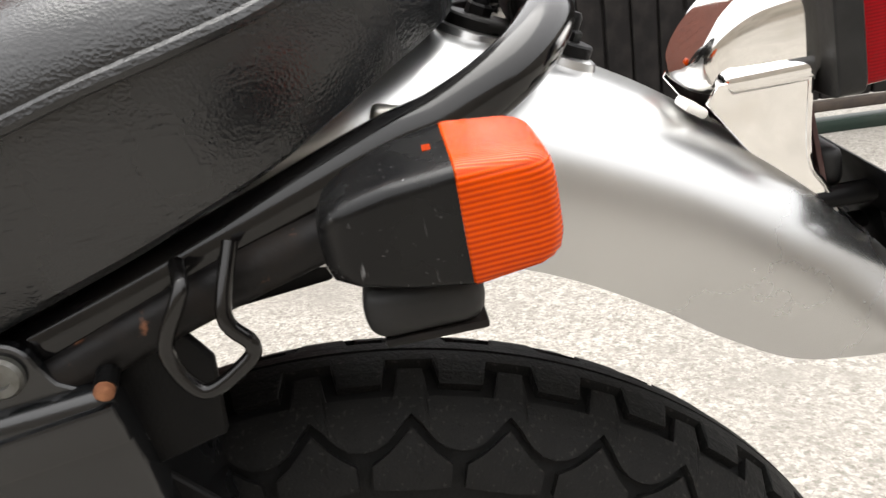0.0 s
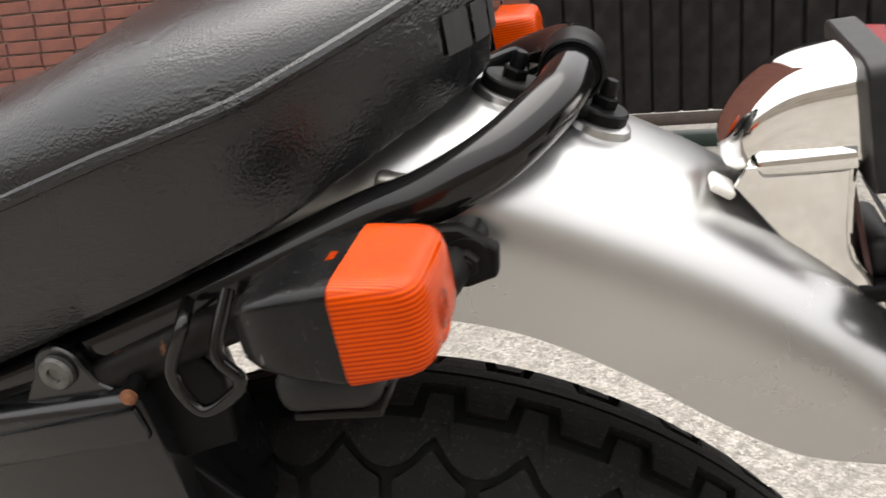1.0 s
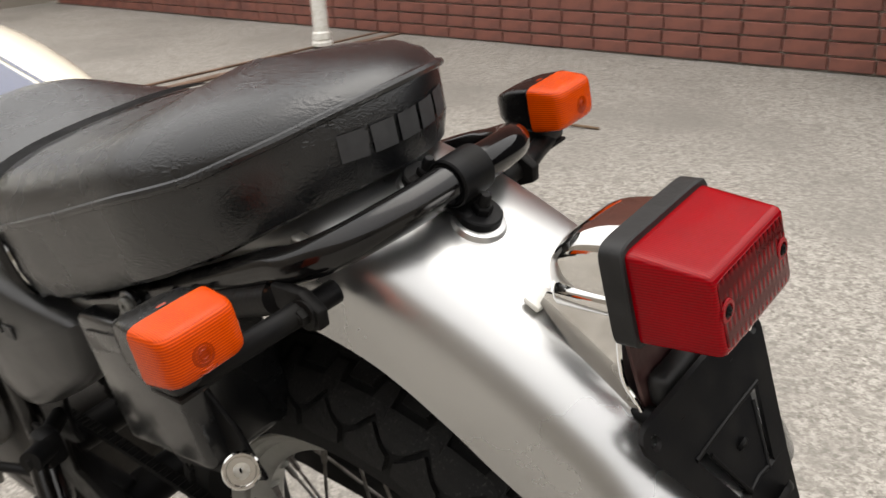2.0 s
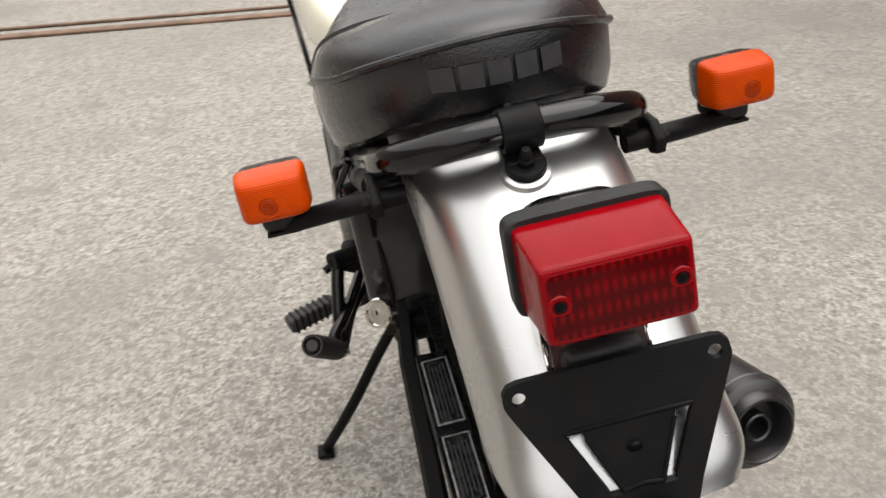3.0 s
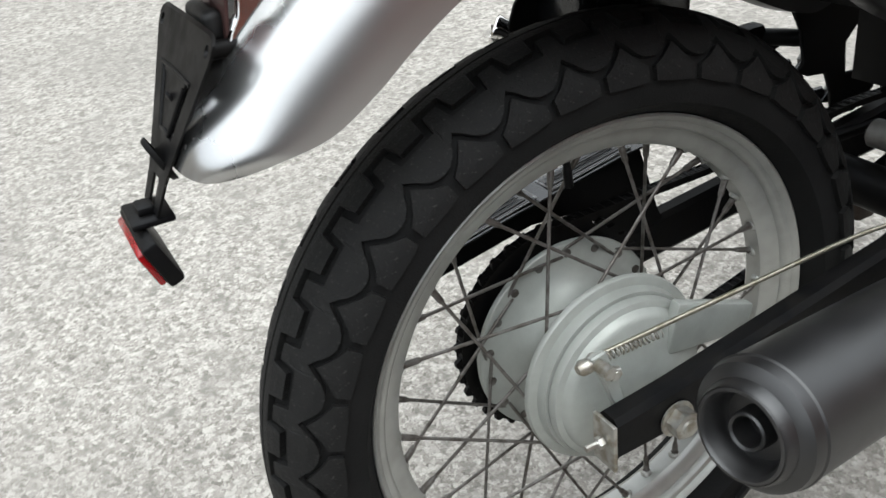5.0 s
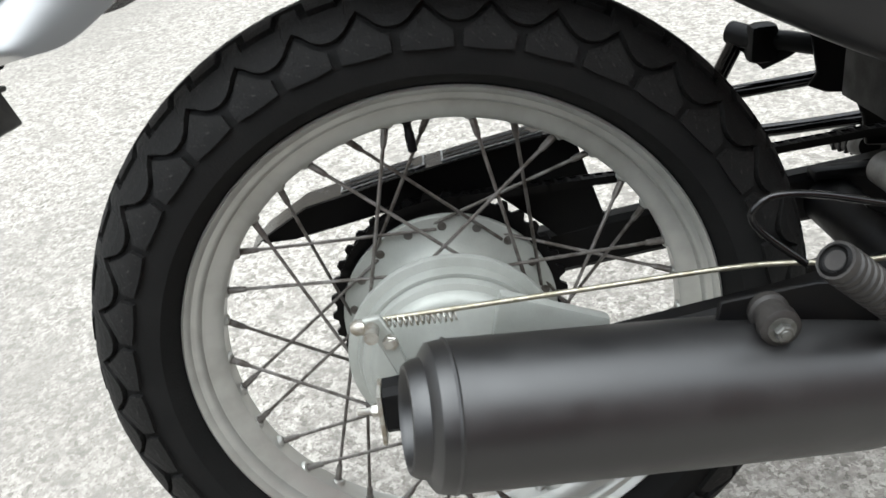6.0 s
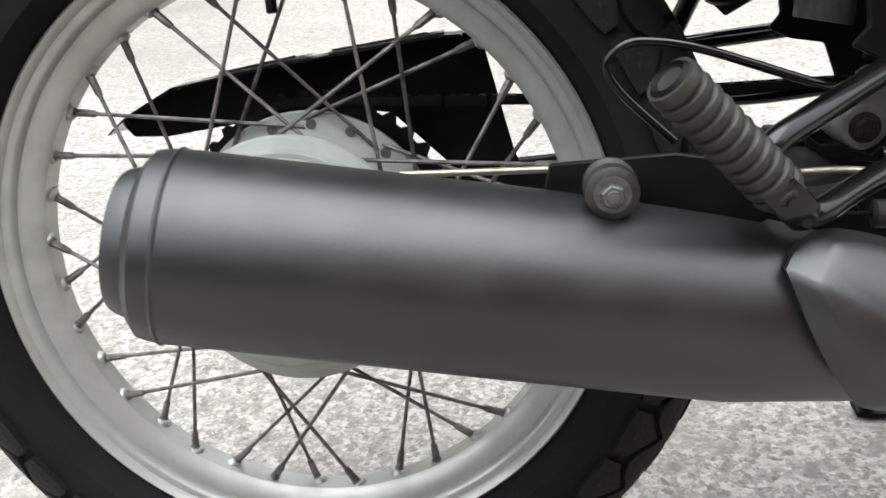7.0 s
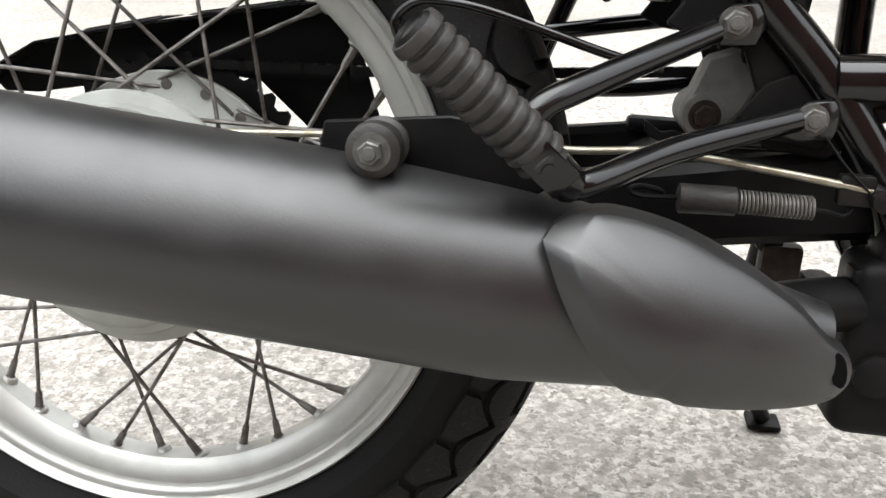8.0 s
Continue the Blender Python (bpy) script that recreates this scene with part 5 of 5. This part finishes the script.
def body():
    rings = []
    for x, hw, zb, zt in TANK:
        ring = []
        for k in range(40):
            a = 2 * math.pi * k / 40
            y = hw * math.copysign(abs(math.cos(a)) ** 0.7, math.cos(a))
            z = (zt + zb) / 2 + (zt - zb) / 2 * math.copysign(abs(math.sin(a)) ** 0.7, math.sin(a))
            ring.append(Vector((x, y, z)))
        rings.append(ring)
    pts = [smooth_path([r[k] for r in rings], 5) for k in range(40)]
    tank = part("fuel_tank", skin([[p[i] for p in pts] for i in range(len(pts[0]))]), CREAM, bike, "cream painted fuel tank with a navy stripe")
    for y0, y1, mat, lift in ((-0.042, 0.042, NAVY, 0.0015), (0.047, 0.052, NAVY, 0.0015), (-0.052, -0.047, NAVY, 0.0015)):
        rows = []
        for x in np.linspace(0.425, 0.97, 30):
            hw = float(np.interp(x, [r[0] for r in TANK], [r[1] for r in TANK]))
            zb = float(np.interp(x, [r[0] for r in TANK], [r[2] for r in TANK]))
            zt = float(np.interp(x, [r[0] for r in TANK], [r[3] for r in TANK]))
            row = []
            for k in range(9):
                y = y0 + (y1 - y0) * k / 8
                c = (min(1, abs(y) / hw)) ** (1 / 0.7)
                row.append(Vector((x, y, (zt + zb) / 2 + (zt - zb) / 2 * math.sqrt(max(0, 1 - c * c)) ** 0.7 + lift)))
            rows.append(row)
        part("tank_stripe", skin(rows, False), mat, tank, "navy stripe")
    for sg in (1, -1):
        o = [(0.165, 0.725), (0.26, 0.728), (0.40, 0.742), (0.47, 0.75), (0.475, 0.69), (0.455, 0.615), (0.40, 0.580), (0.35, 0.582), (0.26, 0.622), (0.19, 0.665)]
        loop = smooth_path([(x, 0, z) for x, z in o + o[:1]], 5)[:-1]
        cx, cz = 0.35, 0.66
        rings = [[Vector((cx + (p.x - cx) * f, sg * y, cz + (p.z - cz) * f)) for p in loop] for f, y in ((0.97, 0.09), (1.0, 0.118), (0.99, 0.126), (0.96, 0.132), (0.9, 0.136), (0.7, 0.141), (0.4, 0.144), (0.05, 0.145))]
        cover = part("side_cover", skin(rings), COVER_PLASTIC, bike, "glossy dark grey plastic side cover with faded print")
        for k in range(5):
            part("printed_bar", block((0.018, 0.001, 0.013), (0.30 + 0.026 * k, sg * 0.1445, 0.692 + 0.002 * k), 0), LETTER, cover, "faded grey print", smooth=False)
    part("battery_box", join(block((0.130, 0.092, 0.125), (0.0965, 0.087, 0.680), 0.008, 3, turn=Matrix.Rotation(radians(5), 4, "Y")), block((0.115, 0.006, 0.018), (0.091, 0.133, 0.7255), 0.0025, 2, turn=Matrix.Rotation(radians(8), 4, "Y"))), GLOSS_PLASTIC, bike, "glossy black plastic battery box")
    part("tool_box", join(block((0.116, 0.095, 0.05), (0.018, -0.062, 0.738), 0.005, 3, turn=Matrix.Rotation(radians(5), 4, "Y")), block((0.104, 0.08, 0.016), (0.014, -0.060, 0.708), 0.003, 2, turn=Matrix.Rotation(radians(5), 4, "Y"))), BLACK_PLASTIC, bike, "black plastic tool box under the seat")
    part("box_tongue", sheet([(x + 0.011, 0.114, z + 0.008) for x, z in ((-0.004, 0.748), (-0.012, 0.735), (-0.008, 0.700), (0.03, 0.690), (0.03, 0.735), (0.010, 0.746))], 0.005, (0, 1, 0), 0.001), BLACK_PLASTIC, bike, "black plastic tongue")
    part("box_latch", join(tube([(0.0382, 0.099, 0.7535), (0.0378, 0.115, 0.7510), (0.037, 0.132, 0.7478)], 0.0046, 14), lathe([(-0.003, 0.0066), (0.0, 0.0070), (0.003, 0.0066)], (0.0382, 0.099, 0.7535), (0, 1, -0.15), 10)), BLACK_PLASTIC, bike, "black screw post")
    part("latch_screw", lathe([(-0.002, 0.0040), (0.0015, 0.0040), (0.003, 0.002)], (0.037, 0.133, 0.7476), (0, 1, -0.15), 10), RUST, bike, "rusty screw")
    part("lock_bracket", sheet([(-0.012, 0.112, 0.618), (0.005, 0.112, 0.660), (0.06, 0.112, 0.725), (0.145, 0.112, 0.705), (0.155, 0.112, 0.62), (0.12, 0.112, 0.585), (0.02, 0.112, 0.606)], 0.004, (0, 1, 0), 0.001), BLACK_SATIN, bike, "black inner side panel")
    face = Vector((-0.74, 0.52, 0.42))
    lock = part("helmet_lock", lathe([(-0.012, 0.0125), (-0.002, 0.0135), (0.0, 0.0145), (0.003, 0.0145), (0.0045, 0.0132), (0.0045, 0.0115), (0.0035, 0.0105), (0.0035, 0.0)], (-0.006, 0.126, 0.636), face, 40), CHROME, bike, "round chrome helmet lock")
    part("lock_barrel", lathe([(0.0015, 0.0062), (0.0048, 0.0062), (0.0052, 0.0052)], (-0.006, 0.126, 0.636), face, 24), ZINC, lock)
    # raised black bar painted as the shade inside the key slot
    part("key_slot_bar", block((0.0014, 0.001, 0.006), Vector((-0.006, 0.126, 0.636)) + face.normalized() * 0.0053, 0, turn=Matrix.Rotation(radians(28), 4, "Z")), BLACK_HOLE, lock)
    eng = part("engine", join(block((0.26, 0.19, 0.17), (0.70, 0, 0.37), 0.03, 4), lathe([(0.0, 0.09), (0.05, 0.085), (0.12, 0.075), (0.2, 0.07), (0.23, 0.06)], (0.72, 0, 0.44), (0.25, 0, 1), 40)), DARK_CASTING, bike, "dark air-cooled engine")
    for k in range(8):
        part("cooling_fin", lathe([(0.0, 0.095), (0.0015, 0.100), (0.004, 0.100), (0.0055, 0.095)], (0.725 + 0.005 * k, 0, 0.50 + 0.020 * k), (0.25, 0, 1), 32), ALUMINIUM, eng)
    part("engine_cover", join(block((0.13, 0.07, 0.11), (0.70, 0.125, 0.465), 0.02, 4), lathe([(0.0, 0.06), (0.02, 0.058), (0.030, 0.045), (0.033, 0.0)], (0.70, 0.13, 0.40), (0, 1, 0), 40)), DARK_ALU, eng, "dull silver crankcase cover")
    part("cylinder_head", join(block((0.17, 0.23, 0.10), (0.74, 0, 0.70), 0.03, 4), block((0.11, 0.20, 0.16), (0.74, 0, 0.62), 0.02, 3)), ALUMINIUM, eng, "bright silver cylinder head")
    part("engine_cover", join(block((0.10, 0.05, 0.115), (0.55, -0.100, 0.325), 0.012, 3), lathe([(0, 0.013), (0.004, 0.013), (0.006, 0.008)], (0.519, -0.127, 0.312), (0, -1, 0), 20), block((0.016, 0.020, 0.012), (0.505, -0.112, 0.352), 0.003), block((0.02, 0.02, 0.01), (0.508, -0.11, 0.37), 0.003),
                              block((0.03, 0.03, 0.04), (0.526, -0.105, 0.395), 0.006)), BLACK_SATIN, eng, "black lower engine casting")
    part("casting_bolt", bolt((0.528, -0.122, 0.398), (0, -1, 0), 0.006, 0.005, 0.009), BOLT_GREY, eng)
    for sg in (1, -1):
        part("down_tube", tube([(0.50, sg * 0.09, 0.76), (0.53, sg * 0.095, 0.6), (0.545, sg * 0.095, 0.42), (0.60, sg * 0.09, 0.31), (0.85, sg * 0.08, 0.28)], 0.013, 12), BLACK_PAINT, bike)
    part("clutch_cable", tube([(0.90, 0.150, 0.97), (0.88, 0.152, 0.895), (0.92, 0.158, 0.835), (0.90, 0.155, 0.775), (0.78, 0.150, 0.745), (0.72, 0.146, 0.700), (0.71, 0.140, 0.64), (0.70, 0.12, 0.58)], 0.0045, 10), BLACK_PLASTIC, bike, "black control cable")
    part("throttle_fitting", join(block((0.04, 0.03, 0.04), (0.74, 0.135, 0.57), 0.008), block((0.05, 0.03, 0.03), (0.70, 0.140, 0.54), 0.008)), BLACK_SATIN, bike, "black fittings beside the cylinder")
    part("stand_pivot", join(block((0.035, 0.020, 0.055), (0.512, 0.098, 0.305), 0.006), lathe([(-0.012, 0.012), (0.018, 0.012)], (0.50, 0.105, 0.335), (0, 1, 0), 18), block((0.03, 0.03, 0.03), (0.545, 0.10, 0.295), 0.01)), BROWN_STEEL, bike, "brown-stained side stand pivot")
    stand = part("side_stand", tube([(0.50, 0.113, 0.335), (0.505, 0.150, 0.285), (0.515, 0.202, 0.208), (0.542, 0.245, 0.140), (0.570, 0.276, 0.088)], 0.0090, 14), BLACK_SATIN, bike, "black steel side stand")
    part("stand_foot", block((0.036, 0.030, 0.008), (0.572, 0.279, 0.081), 0.003, turn=Matrix.Rotation(radians(7), 4, "X")), BLACK_SATIN, stand)
    rider = part("footpeg_rider", block((0.030, 0.082, 0.024), (0.50, 0.232, 0.392), 0.006, 3, turn=Matrix.Rotation(radians(18), 4, "Z") @ Matrix.Rotation(radians(-6), 4, "X")), PEG_RUBBER, bike, "rider footpeg with ribbed black rubber")
    for k in range(7):
        part("rubber_rib", block((0.032, 0.004, 0.026), Vector((0.50, 0.232, 0.392)) + Vector((-0.0031, 0.0095, -0.001)) * (k - 3), 0.001, turn=Matrix.Rotation(radians(18), 4, "Z")), BLACK_PLASTIC, rider)
    part("peg_mount", tube([(0.490, 0.195, 0.398), (0.46, 0.165, 0.415), (0.45, 0.12, 0.43)], 0.011, 12), BLACK_SATIN, bike)
    part("gear_lever", tube([(0.50, 0.125, 0.43), (0.56, 0.150, 0.435), (0.575, 0.165, 0.438), (0.565, 0.200, 0.428)], 0.0065, 12), BLACK_SATIN, bike, "black gear lever with rubber tip")
    part("peg_hinge", join(lathe([(-0.02, 0.012), (0.018, 0.012)], (0.328, 0.158, 0.550), (-0.5, 0.8, 0.1), 20), block((0.03, 0.025, 0.04), (0.340, 0.145, 0.545), 0.008)), BLACK_SATIN, bike, "black hinge fitting")
    part("hinge_arm", tube([(0.325, 0.165, 0.550), (0.31, 0.175, 0.51), (0.288, 0.187, 0.450)], 0.009, 12), BLACK_PAINT, bike)



mudguard()
seat()
rear_frame()
tail_lamp()
plate_bracket()
signal(1)
signal(-1)
exhaust()
swingarm()
pegs()
body()


# ---- the yard's edge ----
WALL_Y = -4.05
FENCE_Y = -3.52
GREEN_KERB = shader("dark_green_paint", (0.006, 0.018, 0.012), 0.6, 0, 0, (0.012, 0.022, 0.016), 8)
SILL_WOOD = shader("weathered_brown_wood", (0.06, 0.045, 0.035), 0.8, 0, 0, (0.035, 0.028, 0.024), 14, bump=0.3)


def brick_wall():
    """A red brick wall in stretcher bond on its mortar core; the nearest courses are single bricks."""
    # the unseen upper courses are added to cut off light from the south
    x0, x1, h = 0.36, 9.0, 5.1
    core = part("wall_south", block((x1 - x0, 0.2, h), ((x0 + x1) / 2, WALL_Y - 0.112, h / 2), 0), MORTAR, None, smooth=False)
    tagged(core, "weathered red brick wall with pale mortar joints, its unseen upper part added", "wall", kind="structure")
    bl, bh, j = 0.215, 0.065, 0.010
    base = block((bl, 0.03, bh), (0, 0, 0), 0.003, 1)
    me = bpy.data.meshes.new("brick")
    base.to_mesh(me)
    base.free()
    me.materials.append(BRICK)
    count = 0
    verts, faces = [], []
    for c in range(67):
        z = 0.012 + bh / 2 + c * (bh + j)
        x = x0 + bl / 2 + (0 if c % 2 else -(bl + j) / 2 + 0.1)
        while x < x1 - bl / 2:
            at = (x, WALL_Y - 0.003 + random.uniform(-0.002, 0.002), z)
            if x < 4.6 and c < 15 and count < 290:
                o = new("brick", me)
                o.parent = core
                o.location = at
                count += 1
            else:
                k = len(verts)
                verts += [(at[0] + dx * bl / 2, at[1] + dy * 0.015, at[2] + dz * bh / 2) for dx in (-1, 1) for dy in (-1, 1) for dz in (-1, 1)]
                faces += [tuple(k + n for n in f) for f in ((0, 1, 3, 2), (4, 6, 7, 5), (0, 4, 5, 1), (2, 3, 7, 6), (0, 2, 6, 4), (1, 5, 7, 3))]
            x += bl + j
    far = bpy.data.meshes.new("bricks")
    far.from_pydata(verts, [], faces)
    rest = bmesh.new()
    rest.from_mesh(far)
    r = part("bricks", rest, BRICK, core, smooth=False)
    tagged(r, kind="stuff")


def fence():
    f = new("fence")
    tagged(f, "dark stained close-boarded wooden fence on a low sill", "fence", kind="structure")
    x, x0, x1 = 0.34, -6.0, 0.34
    board = block((0.112, 0.022, 1.85), (0, 0, 0), 0.003, 1)
    me = bpy.data.meshes.new("board")
    board.to_mesh(me)
    board.free()
    me.materials.append(FENCE_WOOD)
    while x > x0:
        o = new("board", me)
        o.parent = f
        o.location = (x - 0.06, FENCE_Y - 0.02 + random.uniform(-0.004, 0.004), 1.08)
        o.rotation_euler = (0, random.uniform(-0.004, 0.004), 0)
        x -= 0.126
    part("rail", block((x1 - x0, 0.05, 0.09), ((x0 + x1) / 2, FENCE_Y - 0.07, 0.4), 0.004), FENCE_WOOD, f)
    part("rail", block((x1 - x0, 0.05, 0.09), ((x0 + x1) / 2, FENCE_Y - 0.07, 1.6), 0.004), FENCE_WOOD, f)
    part("sill", block((x1 - x0, 0.06, 0.05), ((x0 + x1) / 2, FENCE_Y + 0.0, 0.125), 0.01), SILL_WOOD, f)
    part("return_board", block((0.03, 0.60, 1.85), (0.352, FENCE_Y - 0.32, 1.08), 0.003), FENCE_WOOD, f)
    part("backing", block((x1 - x0, 0.012, 1.85), ((x0 + x1) / 2, FENCE_Y - 0.040, 1.08), 0), FENCE_WOOD, f, smooth=False)
    part("kerb", block((x1 - x0, 0.12, 0.06), ((x0 + x1) / 2, FENCE_Y - 0.01, 0.03), 0.008), GREEN_KERB, f)


brick_wall()
fence()
# plain walls added out of view to block low light from the horizon
for name, size, at in (("added_wall_north", (22, 0.3, 3.6), (1.5, 6.5, 1.8)), ("added_wall_west", (0.3, 11.2, 2.4), (-7.0, 1.0, 1.2)), ("added_wall_east", (0.3, 11.2, 2.4), (9.3, 1.0, 1.2))):
    w = part(name, block(size, at, 0), PLASTER, None, smooth=False)
    tagged(w, "plain wall added to close the yard and cut low light", "wall", kind="structure")
strip = part("drain_strip", join(block((0.07, 9, 0.012), (3.98, -0.2, 0.004), 0.003), block((0.03, 9, 0.010), (4.16, -0.2, 0.004), 0.002)), shader("rusty_strip", (0.12, 0.075, 0.05), 0.8, 0, 0, (0.2, 0.12, 0.08), 9, bump=0.3), None)
tagged(strip, "rusty brown metal strip let into the concrete", "drain", kind="structure")


# ---- litter in the yard ----
TWIG = shader("dry_twig", (0.12, 0.075, 0.045), 0.85, 0, 0, (0.2, 0.14, 0.09), 60, bump=0.3)
for line, rad in ((((1.635, -1.98, 0.006), (1.66, -2.12, 0.010), (1.64, -2.22, 0.012), (1.755, -2.38, 0.006)), 0.005),
                  (((1.645, -2.43, 0.006), (1.64, -2.52, 0.014), (1.56, -2.58, 0.010), (1.446, -2.60, 0.006)), 0.006),
                  (((1.71, -2.48, 0.006), (1.66, -2.55, 0.009), (1.60, -2.54, 0.010)), 0.004)):
    tw = part("twig", tube(line, rad, 7), TWIG, None)
    tagged(tw, "thin dry brown twig lying on the concrete", "twig", "fallen twigs")
pot = part("drain_pipe", lathe([(0.0, 0.062), (0.012, 0.066), (0.10, 0.050), (0.105, 0.048), (0.105, 0.062), (0.125, 0.064), (0.14, 0.05), (0.145, 0.058), (0.18, 0.056), (0.19, 0.046), (0.9, 0.046)], (3.70, -3.10, 0), (0, 0, 1), 32), WHITE_TUBE, None)
tagged(pot, "white plastic pipe standing on a dark base by the wall", "pipe")
part("base", lathe([(0.0, 0.064), (0.012, 0.068), (0.10, 0.053)], (3.70, -3.10, 0.0005), (0, 0, 1), 32), BLACK_PLASTIC, pot)
petal = part("petal", skin([[Vector((-0.447 + a, -1.164 + b, 0.002 + c)) for a, b, c in [(1.35 * u, 1.35 * v, 1.5 * w) for u, v, w in row]] for row in (((-0.010, 0.022, 0.001), (-0.018, 0.016, 0.003)), ((0.004, 0.008, 0.005), (-0.010, -0.002, 0.001)), ((0.016, -0.016, 0.001), (0.006, -0.022, 0.004)))], False), WHITE_TUBE, None)
tagged(petal, "small curled white petal lying on the concrete", "petal")
